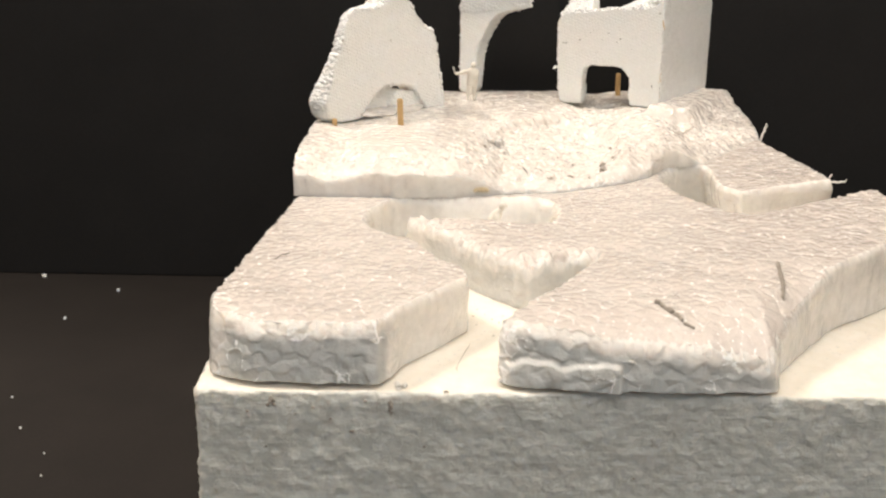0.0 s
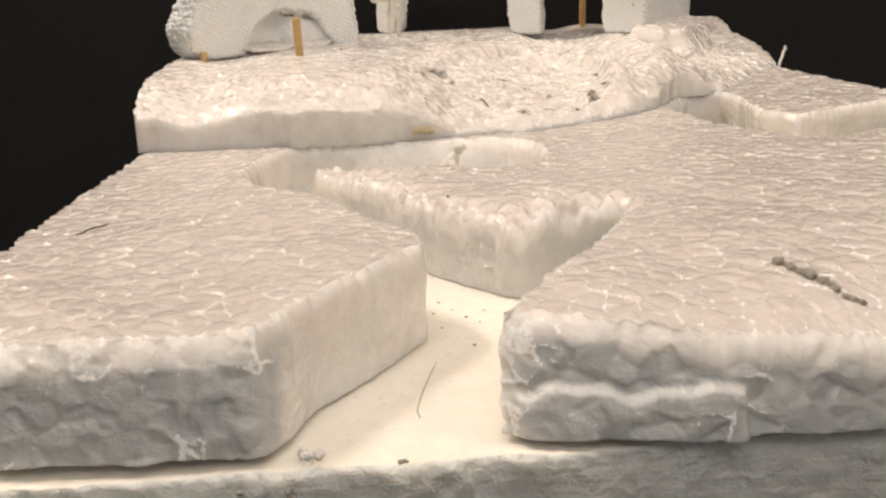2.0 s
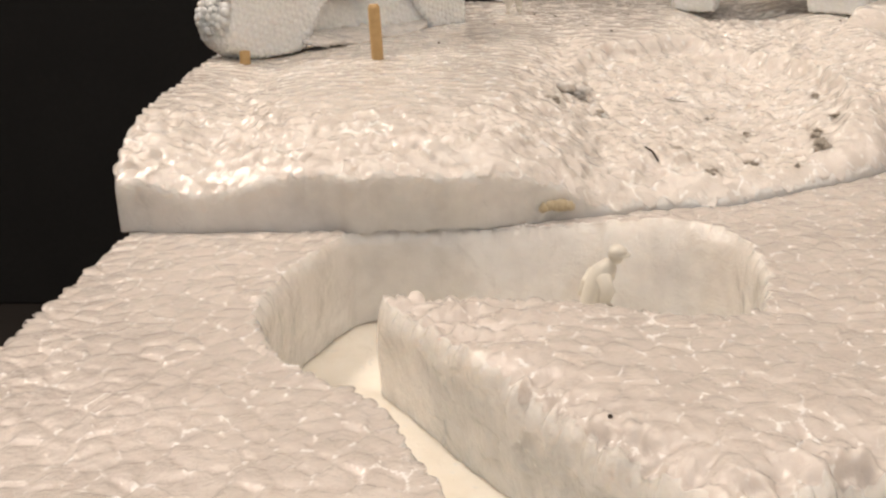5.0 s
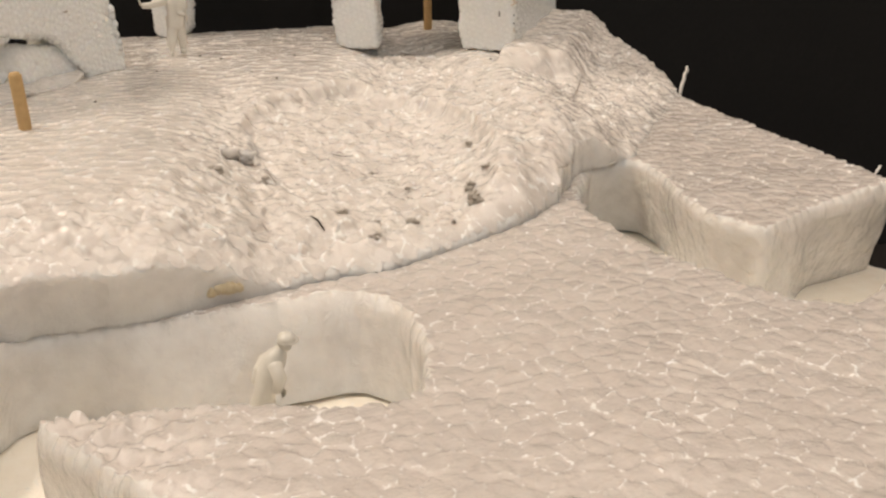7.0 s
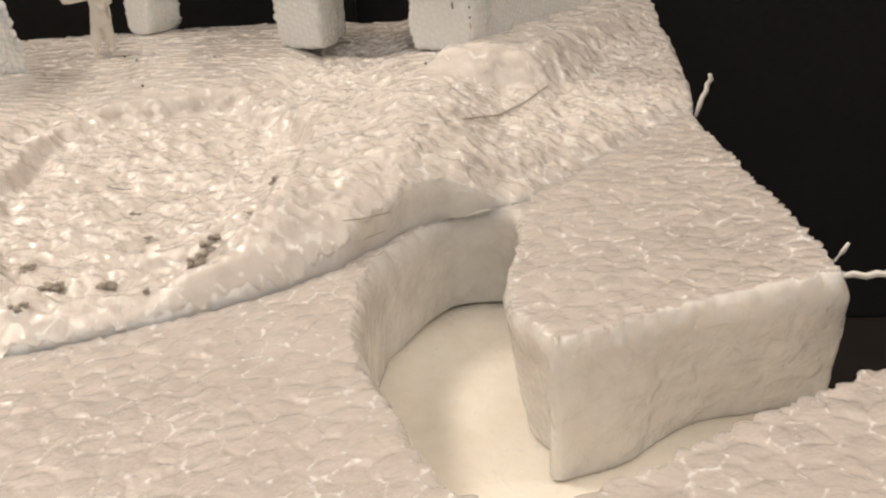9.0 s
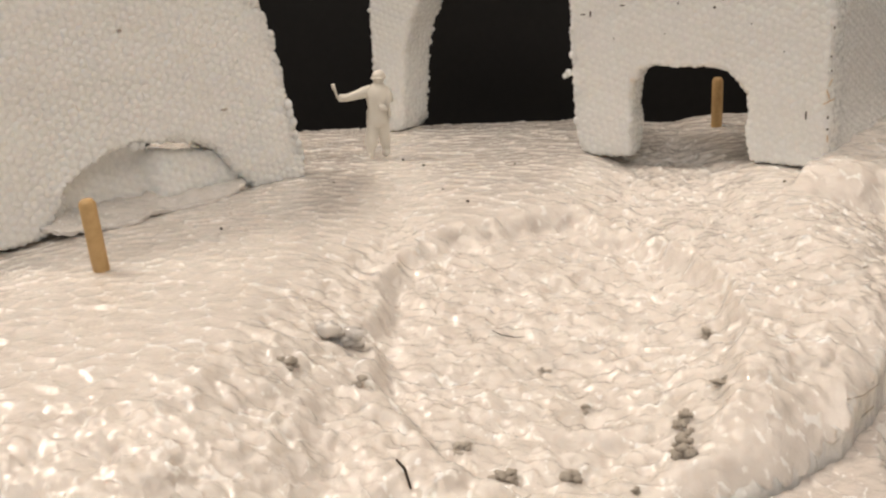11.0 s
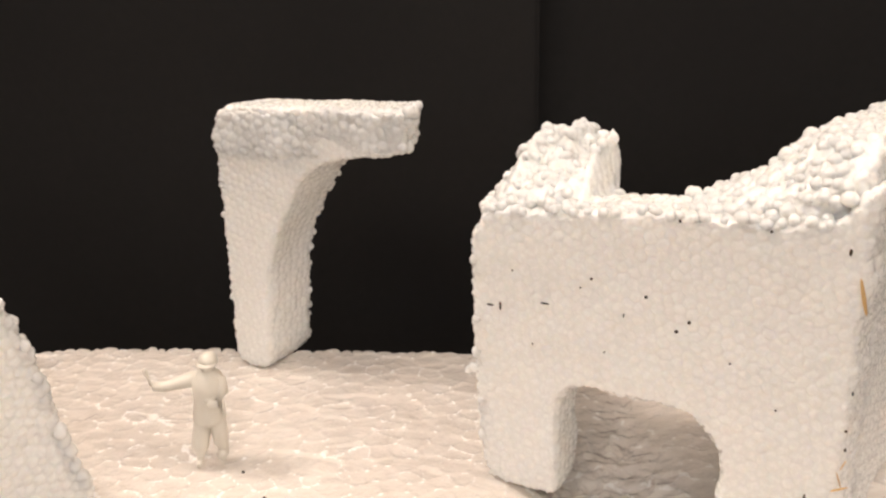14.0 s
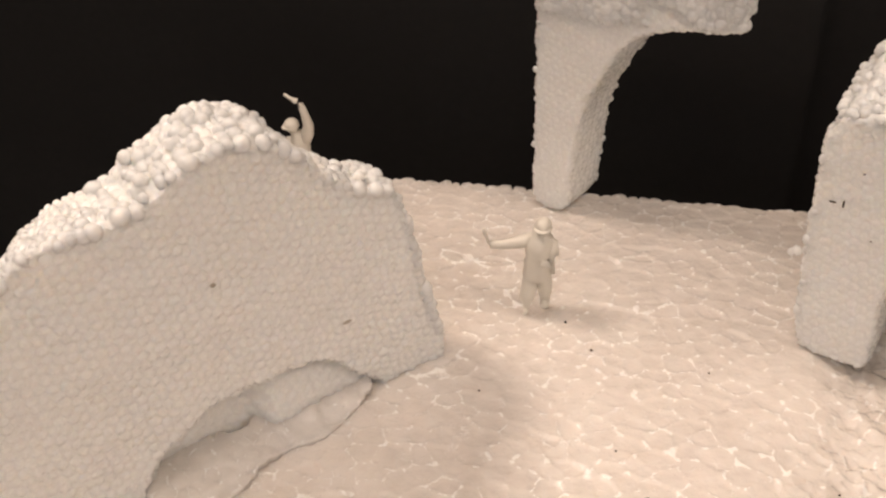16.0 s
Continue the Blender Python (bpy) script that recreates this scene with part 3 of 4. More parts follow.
def undercut(p):
    """The trench walls lean: round the short trench their feet stand back under the upper edge, with a gap over the base."""
    x, y, z = p.T
    h = z - floor_z(x, y)
    deep = np.clip(20 - h, 0, 20)
    side = step_up((y - 149) / 6) * step_up((206 - y) / 4) * step_up((x - 67) / 3) * step_up((95 - x) / 15)
    back = np.exp(-(((x - 65) / 11) ** 4)) * step_up((y - 186) / 6) * step_up((216 - y) / 5)
    front = step_up((x - 84) / 20) * step_up((y - 150) / 4) * step_up((182 - y) / 6)
    # the far wall of the long trench leans forward to its foot
    slant = step_up((x + 62) / 20) * step_up((6 - x) / 6) * step_up((y - 128) / 12) * step_up((156 - y) / 4)
    # the front faces lean forward to their feet; one stretch keeps a thick broken ledge along its foot
    fore = step_up((15 - y) / 8) * step_up((56 - x) / 6)
    ledge = step_up((8 - h - 2.5 * waves(np.c_[x, 0 * x, 0 * x], 9.0)) / 1.2) * step_up((5 - x) / 1.2) * step_up((x + 30) / 3)
    y = y - fore * (0.30 * deep + 1.6 * ledge)
    return np.c_[x + 0.2 * deep * side, y + deep * (0.18 * back + 0.3 * front - 0.45 * slant), z + 0.8 * back * np.exp(-np.maximum(h, 0) / 1.5)]


# front walls' colour greyed to stand in for shade; torn wedge greyed too
lower_slab = slab("foam_lower_slab", LOWER, lower_z, lambda x, y: floor_z(x, y) + (1.7 + 0.5 * waves(np.c_[x, y, 0 * x], 6.0)) * np.exp(-np.maximum(y, 0) / 10.0), FOAM, step=0.46, cell=4.2, relief=0.62, wall_relief=0.6, wall_shape=cut_wall, wander=0.15, round_by=2.0, corner=0.10, wall_material=FOAM_CUT, tear=1.7, ridge=0.26, bend=undercut, buried=lambda x, y: (y > np.interp(x, FOOT_X, FOOT_Y) + 8) & (np.abs(x) < 108), shaded=lambda x, y, z: np.maximum(step_up((8 - y) / 3.0), 0.55 * wedge_at(x, y)) * step_up((lower_z(x, y) - z - 1.0 - 3.0 * lattice(np.c_[x, y, z] / 5.0)) / 2.5) * (0.65 + 0.35 * lattice(np.c_[x, y, z] / 4.0)))
tagged(lower_slab, "white foam slab with trenches cut right through it", "foam slab")

UPPER = [(-114.5, 149), (-114, 145), (-109, 144.8), (-70, 143.5), (-45, 146), (-30, 150), (-15, 154), (0, 157), (16, 163), (35, 173), (46, 182), (51, 190), (58, 199), (70, 203), (76, 204), (100, 235), (119, 258), (121, 300), (119, 341),
         (-110, 341), (-112, 300), (-116, 215), (-114, 185)]


def upper_relief(x, y):
    """Flat cells on the plateau, deep torn ones on the carved slope and in the crater."""
    smooth = step_up((x - 12) / 8.0) * step_up((56 - x) / 8.0) * step_up((9 - (y - np.interp(x, FOOT_X, FOOT_Y))) / 4.0)
    return (0.36 + 0.20 * step_up((plateau_z(x, y) - upper_z(x, y) - 1.4) / 2.0)) * (1 - 0.8 * smooth)


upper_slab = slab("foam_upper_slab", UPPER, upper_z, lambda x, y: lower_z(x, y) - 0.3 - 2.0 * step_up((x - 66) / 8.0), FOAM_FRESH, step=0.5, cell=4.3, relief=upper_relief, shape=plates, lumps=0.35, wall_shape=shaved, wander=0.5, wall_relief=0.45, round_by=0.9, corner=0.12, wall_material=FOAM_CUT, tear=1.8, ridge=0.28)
tagged(upper_slab, "white foam slab carved to a slope with a shallow crater", "foam slab")


# ---- the ruins on the plateau ----
def standing(a, b, z):
    """Frame of a wall on the line from a to b in plan (mm): x along it, y up, z out of its front."""
    d = (Vector(b) - Vector(a)).normalized()
    return Matrix(((d.x, 0, d.y, a[0] * MM), (d.y, 0, -d.x, a[1] * MM), (0, 1, 0, z * MM), (0, 0, 0, 1)))


def lying(a, b, z):
    """The same line with x along it, y to its back and z up."""
    d = (Vector(b) - Vector(a)).normalized()
    return Matrix(((d.x, -d.y, 0, a[0] * MM), (d.y, d.x, 0, a[1] * MM), (0, 0, 1, z * MM), (0, 0, 0, 1)))


def thing(name, x, y, z, label, category, group=""):
    ob = new(name)
    ob.empty_display_size = 0.01
    ob.location = (x * MM, y * MM, z * MM)
    return tagged(ob, label, category, group)


def attach(ob, parent, m=Matrix.Identity(4)):
    """Makes ob a part of parent, standing in the world at m."""
    ob.parent = parent
    ob.matrix_parent_inverse = Matrix.Identity(4)
    ob.matrix_basis = Matrix.Translation(parent.location).inverted() @ m
    return ob


def flat(v):
    return lambda x, y: 0 * x + v


def bead_meshes():
    made = []
    for k in range(5):
        v = BALL_V.copy()
        r = np.random.RandomState(40 + k)
        v = v * (1 + 0.10 * waves(v + 7.0 * k, 0.7))[:, None] * r.uniform(0.85, 1.12, 3)
        me = bpy.data.meshes.new("bead")
        me.from_pydata(v.tolist(), [], BALL_F)
        me.polygons.foreach_set("use_smooth", [True] * len(me.polygons))
        me.materials.append(BEADED)
        made.append(me)
    return made


BEAD_MESHES = bead_meshes()


def loose_beads(parent, m, places, seed, radius=(0.95, 1.55)):
    """Single round beads of a torn edge, each a part of the wall; places in mm in the frame m."""
    r = np.random.RandomState(seed)
    for p in places:
        ob = new("bead", BEAD_MESHES[r.randint(5)])
        s = r.uniform(*radius) * MM
        turn = Euler(r.uniform(0, 6.28, 3).tolist()).to_matrix().to_4x4()
        attach(ob, parent, m @ Matrix.Translation([c * MM for c in p]) @ turn @ Matrix.Diagonal((s, s, s, 1)))


def along(points, depth, gap, seed, out=0.0):
    """Places along a line of (u, height) and across the depth of a wall, about one bead apart."""
    r = np.random.RandomState(seed)
    line = np.asarray(points, float)
    places = []
    for a, b in zip(line, line[1:]):
        length = np.linalg.norm(b - a)
        side = np.array([-(b - a)[1], (b - a)[0]]) / length
        for i in range(max(1, int(length / gap))):
            for w in np.arange(-0.7, -depth + 0.3, -gap):
                q = a + (b - a) * (i + r.uniform(0.1, 0.9)) * gap / length + side * (r.uniform(0.2, 1.1) - out)
                places.append((q[0], q[1], w + r.uniform(-0.5, 0.5)))
    return places


BEADS = dict(step=0.32, cell=1.85, round_by=0.9, both=True, shape=domes, corner=0.15, tear=1.0)

# the torn wall: u runs from its low outer end to its inner end
RUIN_A, RUIN_B, RUIN_Z = (-108, 214), (-52, 280), 134.5
RUIN = [(0, 5), (1.5, 0), (8, -1.8), (18, -1.8), (24, -0.8), (27, 3), (30, 7.5), (33.5, 11), (38, 13.2), (43, 14.8), (49, 15.2), (54, 14.4), (60, 12.8), (65, 9.2), (69.5, 4.5), (73, -0.4), (87.3, 0), (86.6, 6), (85, 13), (83.4, 21), (82, 30), (80.6, 36.5), (78.2, 42), (73, 43.6), (68.6, 46), (65, 49.4), (62, 53.4), (59.2, 57.4), (54.5, 59.4), (48, 59.4), (43, 58.2), (38.5, 56.6), (36.5, 54.6), (31, 53.8), (25, 54), (20, 53.4), (16.5, 51.6), (13.5, 48), (10.5, 40), (7.5, 32), (4, 23), (1, 15), (-0.5, 9)]
RUIN_TOP = [p for p in RUIN[RUIN.index((86.6, 6)):]] + [(0, 5)]


def ruin_bend(p):
    """The outer end is torn at a slant, its top falls off to the back there and rises to the back at the peak."""
    q = p.copy()
    q[:, 0] -= p[:, 2] * np.clip(1 - p[:, 0] / 34.0, 0, 1) * 0.8 * np.clip((p[:, 1] - 12) / 22.0, 0, 1)
    q[:, 1] += 0.2 * p[:, 2] * np.clip((36 - p[:, 0]) / 14.0, 0, 1) * np.clip((p[:, 1] - 36) / 8.0, 0, 1)
    q[:, 1] += -0.16 * p[:, 2] * np.exp(-(((p[:, 0] - 52) / 7.0) ** 2)) * (p[:, 1] > 40)
    return q


frame_r = standing(RUIN_A, RUIN_B, RUIN_Z)
ruin = thing("ruined_wall", -84, 253, RUIN_Z, "broken white bead-foam wall with a torn arch at its foot", "ruined wall")
attach(slab("wall", RUIN, flat(0), flat(-13), BEADED, relief=0.62, wall_relief=0.9, wander=0.75, origin=(300, 0, 0), bend=ruin_bend, **BEADS), ruin, frame_r)
loose_beads(ruin, frame_r, ruin_bend(np.array(along(RUIN_TOP, 12, 1.9, 3))), 4, (0.8, 1.6))
loose_beads(ruin, frame_r, ruin_bend(np.array([(57, 58.0, -5), (56, 58.5, -7), (52, 59.2, -9), (45, 58.6, -6), (38.5, 57, -3), (39, 57.4, -10), (74, 43.4, -4), (75.5, 42.4, -8), (76, 42.6, -3), (45, 14.0, -1.2), (47, 14.0, -1.6)])), 6, (0.95, 1.25))
SKIN = [(23, -1.5), (74, -1.5), (72, 3), (68, 7), (64, 10.5), (60, 11), (57, 10.2), (53, 11.4), (50, 11.6), (47.5, 14.2), (43, 15), (38, 13.6), (33, 11.2), (29, 7)]
attach(slab("torn_skin", SKIN, lambda x, y: -1.6 - 0.14 * np.clip(y, 0, 12) - 4.0 * step_up((52 - x) / 5.0) * step_up((x - 28) / 4.0), lambda x, y: -8.5 + 0 * x, BEADED, step=0.45, cell=2.0, relief=0.6, wall_relief=0.5, round_by=0.6, tear=1.5, shape=domes, origin=(500, 0, 0)), ruin, frame_r)


def flap_z(u, w):
    """The peeled skin: a low lobe that lies forward and one that curls up to the back."""
    low = 0.5 + 0.22 * np.maximum(w + 5, 0)
    high = 0.5 + 0.42 * np.maximum(w + 2.5, 0)
    return low + (high - low) * step_up((u - 44) / 6.0) + 0.5 * waves(np.c_[u, w, 0 * u], 7.0)


FLAP = [(22, 3), (25, -2.5), (32, -6), (40, -6.2), (46, -3.5), (50, -3.2), (58, -4), (66, -2.5), (72, 1.5), (66, 5.5), (56, 6.5), (48, 4.0), (40, 6), (30, 6)]
attach(slab("peeled_flap", FLAP, flap_z, lambda u, w: flap_z(u, w) - 0.9, FOAM_FRESH, step=0.5, cell=3.2, relief=0.3, wall_relief=0.15, round_by=0.25, wander=0.9, tear=1.2, both=True, shape=scales, origin=(650, 0, 0)), ruin, lying(RUIN_A, RUIN_B, RUIN_Z))

# the house corner: front wall with a doorway, side wall, torn tops
KEEP_A, KEEP_B, KEEP_Z = (13, 294), (66, 273), 137.0
KEEP = [(0.5, -0.8), (13.4, -1.0), (13.5, 12), (13.7, 17), (15, 19.6), (17.5, 20.4), (24, 20.2), (31, 20.4), (35, 19.4), (37.5, 17), (39.5, 14.5), (40, 10), (39.5, 5), (41, -0.6), (57, -1.4), (57, 20), (57, 52), (56.8, 58), (55, 57.5), (52, 53.6), (47, 52.4), (36, 51.8), (28, 51.5), (18, 50.5), (8, 49.5), (0.6, 48.5), (-2.2, 44), (-2.2, 34), (-1.8, 24), (-1.3, 14), (-0.6, 6)]
frame_k = standing(KEEP_A, KEEP_B, KEEP_Z)
keep = thing("ruined_house", 40, 290, KEEP_Z, "broken white bead-foam house corner with a low doorway", "ruined house")


def keep_bend(p):
    """The end of the front wall runs on in the plane of the side wall."""
    q = p.copy()
    q[:, 0] -= 0.165 * p[:, 2] * np.clip((p[:, 0] - 46) / 6.0, 0, 1)
    return q


attach(slab("front_wall", KEEP, flat(0), flat(-10.5), BEADED, bend=keep_bend, relief=0.32, wall_relief=0.5, wander=0.3, **{**BEADS, "corner": 0.08}), keep, frame_k)


def keep_top(u, w):
    """Height of the torn top over the front wall: a chunk at the left end, a dip, and a ramp up to the side wall."""
    edge = np.interp(u, [-2, 3, 10, 30, 45, 56], [47.5, 50, 50.6, 51.2, 52.2, 57])
    chunk = 8.0 * step_up((u + 4) / 7.0) * step_up((16.5 - u) / 2.2) * (0.8 + 0.2 * np.sin(u * 0.9)) * np.clip((w - 3) / 12.0, 0, 1) * (1 + 0.12 * waves(np.c_[u, w, 0 * u], 4.0))
    ramp = np.interp(u, [31, 40, 48, 56], [0, 3.8, 8.4, 6.5]) * np.clip((w - 0.5) / 9.0, 0, 1)
    sag = 2.2 * step_up((w - 5) / 5.0) * step_up((u - 15) / 3.0) * step_up((33 - u) / 5.0)
    return edge - sag - 0.2 * step_up((5 - w) / 3.0) + chunk + ramp


frame_t = lying(KEEP_A, KEEP_B, KEEP_Z)
TOP = [(-0.4, 2.6), (27, 2.8), (55.0, 2.6), (57.5, 16), (27, 15), (17, 17), (13.5, 25.5), (3, 27), (-2, 26), (-1.5, 14)]
attach(slab("torn_top", TOP, keep_top, flat(47), BEADED, step=0.45, cell=2.4, relief=1.1, wall_relief=0.9, round_by=1.0, shape=domes, tear=1.0, lumps=0.2, origin=(0, 0, 90), corner=0.1), keep, frame_t)
RETURN = [(-1.2, 5), (8.0, 5), (7.5, 24), (3, 27), (-1.6, 26)]
attach(slab("return_wall", RETURN, flat(46), flat(-0.5), BEADED, step=0.6, cell=1.75, relief=0.3, wall_relief=0.4, round_by=0.6, shape=domes, tear=0.5, origin=(0, 60, 0), corner=0.1), keep, frame_t)
r = np.random.RandomState(8)
spots = []
for u0 in np.arange(-1.0, 55, 1.75):
    for w0 in np.arange(2.0, 24, 1.75):
        u1, w1 = u0 + r.uniform(-0.8, 0.8), w0 + r.uniform(-0.8, 0.8)
        if w1 < (24 if u1 < 13 else 15) and ((u1 < 15 or u1 > 32) or r.rand() < 0.12):
            spots.append((u1, w1, float(keep_top(np.array([u1]), np.array([w1]))[0]) - r.uniform(-0.2, 0.9)))
loose_beads(keep, frame_t, spots, 9, (0.8, 1.25))
loose_beads(keep, frame_t, [(29.5, 14, 50.8), (30.3, 13.2, 51.2), (4, 24, 56.2), (7, 25, 57.0), (10, 24, 57.2), (12, 23, 56.4), (13, 22, 54.6), (1, 22, 54.8), (53, 10, 62.4), (34, 14, 52.2), (36.5, 13, 53.2), (37.5, 13.5, 54.2), (49, 12, 60.6)], 10, (1.1, 1.5))
loose_beads(keep, frame_k, along([(52, 53.4), (47, 52.3), (36, 51.7), (28, 51.4), (18, 50.4), (8, 49.4), (0.8, 48.4)], 3.6, 1.7, 27, 0.5), 28, (0.7, 1.05))
loose_beads(keep, frame_k, along([(-1.9, 44), (-1.9, 34), (-1.5, 24), (-1.0, 14), (-0.3, 5)], 16, 2.5, 12, 0.0), 13, (0.8, 1.2))
loose_beads(keep, frame_k, [(-1.6, 19.3, -3), (-3.2, 18.6, -3), (-4.2, 17.9, -3.2), (-1.0, 20.0, -2.6)], 14, (0.55, 0.95))
SIDE_A, SIDE_B = (66, 273), (108, 343)
SIDE = [(7, -1), (30, -1), (60, 0), (82, 0), (82, 30), (82, 57), (66, 59), (48, 60), (30, 61.5), (16, 62), (10, 60.5), (7.5, 57), (7, 50), (7, 30)]
frame_s = standing(SIDE_A, SIDE_B, KEEP_Z)


def side_bend(p):
    """The torn top of the side wall falls off towards its inner face."""
    q = np.array(p, float)
    q[:, 1] += 0.15 * q[:, 2] * np.clip((q[:, 1] - 40) / 14.0, 0, 1)
    return q


attach(slab("side_wall", SIDE, flat(0), flat(-17), BEADED, relief=0.34, wall_relief=0.5, wander=0.3, origin=(0, 200, 0), bend=side_bend, **{**BEADS, "corner": 0.08}), keep, frame_s)
loose_beads(keep, frame_s, side_bend(along([(82, 57), (66, 59), (48, 60), (30, 61.5), (16, 62), (10, 61)], 17, 3.0, 15, 0.0)), 16, (0.9, 1.4))

ARCH_A, ARCH_B, ARCH_Z = (-44, 334.3), (-3.1, 318.5), 137.4
ARCH = [(0.3, -0.8), (9, -1), (10.2, 12), (11.2, 22), (13.2, 29.5), (16.5, 36), (20.5, 42), (24, 45.6), (29.5, 47.7), (37, 49), (45, 50.2), (45, 54), (46.0, 58.9), (36, 58.4), (20, 57.4), (4, 56.8), (0.9, 55.2), (0, 48), (0.3, 32), (0.3, 12)]


def arch_bend(p):
    """The end of the arm is broken off at a slant and the pillar widens to the back."""
    q = p.copy()
    q[:, 1] += 0.09 * p[:, 2] * np.clip((p[:, 1] - 51) / 3.0, 0, 1)
    q[:, 0] += 0.36 * p[:, 2] * np.clip((p[:, 0] - 34) / 10.0, 0, 1)
    q[:, 0] -= 0.07 * p[:, 2] * np.clip((p[:, 0] - 4) / 5.0, 0, 1) * np.clip((34 - p[:, 0]) / 6.0, 0, 1)
    return q


frame_a = standing(ARCH_A, ARCH_B, ARCH_Z)
arch = thing("broken_arch", -36, 338, ARCH_Z - 1, "broken white bead-foam pillar with half an arch", "arch")
attach(slab("pillar", ARCH, flat(0), lambda x, y: -14.5 + 0 * x, BEADED, relief=0.28, wall_relief=0.45, wander=0.25, origin=(700, 0, 0), bend=arch_bend, **BEADS), arch, frame_a)
CRUST = [(0.3, 47.5), (8, 46), (16, 47), (24, 47.5), (30, 49), (38, 50), (44.5, 51), (45.5, 58.5), (36, 57.8), (20, 56.6), (4, 55.6), (1.2, 53.5)]
attach(slab("torn_crust", CRUST, flat(0.2), flat(-0.8), BEADED, step=0.4, cell=2.2, relief=0.6, wall_relief=0.4, round_by=0.6, shape=domes, tear=1.4, lumps=1.3, origin=(900, 0, 0), corner=0.15), arch, frame_a)
loose_beads(arch, frame_a, along([(1.2, 54), (0, 48), (0.2, 32), (0.2, 12), (0.3, 0)], 12, 2.6, 21, 0.0), 22, (0.6, 1.0))
loose_beads(arch, frame_a, arch_bend(np.array(along([(45, 50.4), (45.2, 54), (46.3, 59)], 12, 2.5, 23, 0.0))), 24, (0.8, 1.3))
loose_beads(arch, frame_a, arch_bend(np.array([(p[0], p[1], -13.2 + p[2]) for p in along([(9, 0), (10.2, 12), (11.2, 22), (13.2, 29.5), (16.5, 36), (20.5, 42), (24, 45.6), (29.5, 47.7), (37, 49), (45, 50.2)], 1.6, 2.1, 25, 0.0)])), 26, (0.6, 1.05))


# ---- wooden picks ----
def pick(base, tip, radius, label):
    d = Vector(tip) - Vector(base)
    ob = tube("wooden_pick", [tuple((Vector(base) + d * f) * MM) for f in (-0.25, 0, 0.5, 0.94, 1.0)], radius * MM, WOOD, 14)
    return tagged(ob, label, "wooden pick", "wooden picks")


pick((-71.7, 211, 133.9), (-72.1, 210, 146.4), 1.45, "short round pale wooden pick stuck upright in the foam slope")
pick((51.3, 324, 137.8), (51.0, 323, 150.4), 1.45, "short round pale wooden pick standing behind the doorway")
pick((-104.5, 214.5, 132.6), (-104.7, 215.5, 135.4), 1.3, "wooden pick end holding the torn wall")
pick((-37, 341, 136.2), (-37, 341, 138), 1.3, "wooden pick end holding up the broken arch")


# ---- three cream plastic toy figures, each one plain shape ----
def limb(verts, faces, pts, radii, sides=10):
    """A rounded limb through points, added to a list of vertices and faces."""
    p = [Vector(q) for q in pts]
    rings = []
    for i, q in enumerate(p):
        d = (p[min(i + 1, len(p) - 1)] - p[max(i - 1, 0)]).normalized()
        a = d.orthogonal().normalized()
        b = d.cross(a)
        rings.append(range(len(verts), len(verts) + sides))
        verts += [tuple(q + radii[i] * (math.cos(w) * a + math.sin(w) * b)) for w in np.arange(sides) * 2 * math.pi / sides]
    for u, v in zip(rings, rings[1:]):
        faces += [(u[k], u[(k + 1) % sides], v[(k + 1) % sides], v[k]) for k in range(sides)]
    for end, ring, s in ((p[0] - (p[1] - p[0]).normalized() * radii[0] * 0.6, rings[0], -1), (p[-1] + (p[-1] - p[-2]).normalized() * radii[-1] * 0.6, rings[-1], 1)):
        verts.append(tuple(end))
        t = len(verts) - 1
        faces += [((ring[(k + 1) % sides], ring[k], t) if s < 0 else (ring[k], ring[(k + 1) % sides], t)) for k in range(sides)]


def blob(verts, faces, centre, size, cut_below=None):
    start = len(verts)
    for v in BALL_V:
        z = v[2] if cut_below is None else max(v[2], cut_below)
        verts.append((centre[0] + v[0] * size[0], centre[1] + v[1] * size[1], centre[2] + z * size[2]))
    faces += [tuple(start + i for i in f) for f in BALL_F]


def figure(label, place, turn, parts, round_parts, lean=(0, 0), size=1.0):
    verts, faces = [], []
    for pts, radii in parts:
        limb(verts, faces, pts, radii)
    for c, s, cut in round_parts:
        blob(verts, faces, c, s, cut)
    verts = np.array(verts) * size
    verts[:, :2] += verts[:, 2:] * np.array(lean)
    # creases of the clothing
    verts += 0.16 * np.c_[waves(verts, 1.1), waves(verts + 20, 1.1), 0.4 * waves(verts + 40, 1.1)]
    ob = raw("toy_figure", verts * MM, faces, PLASTIC)
    ob.matrix_world = pose(place[0] * MM, place[1] * MM, place[2] * MM, 0, 0, turn)
    return tagged(ob, label, "toy figure", "toy figures")


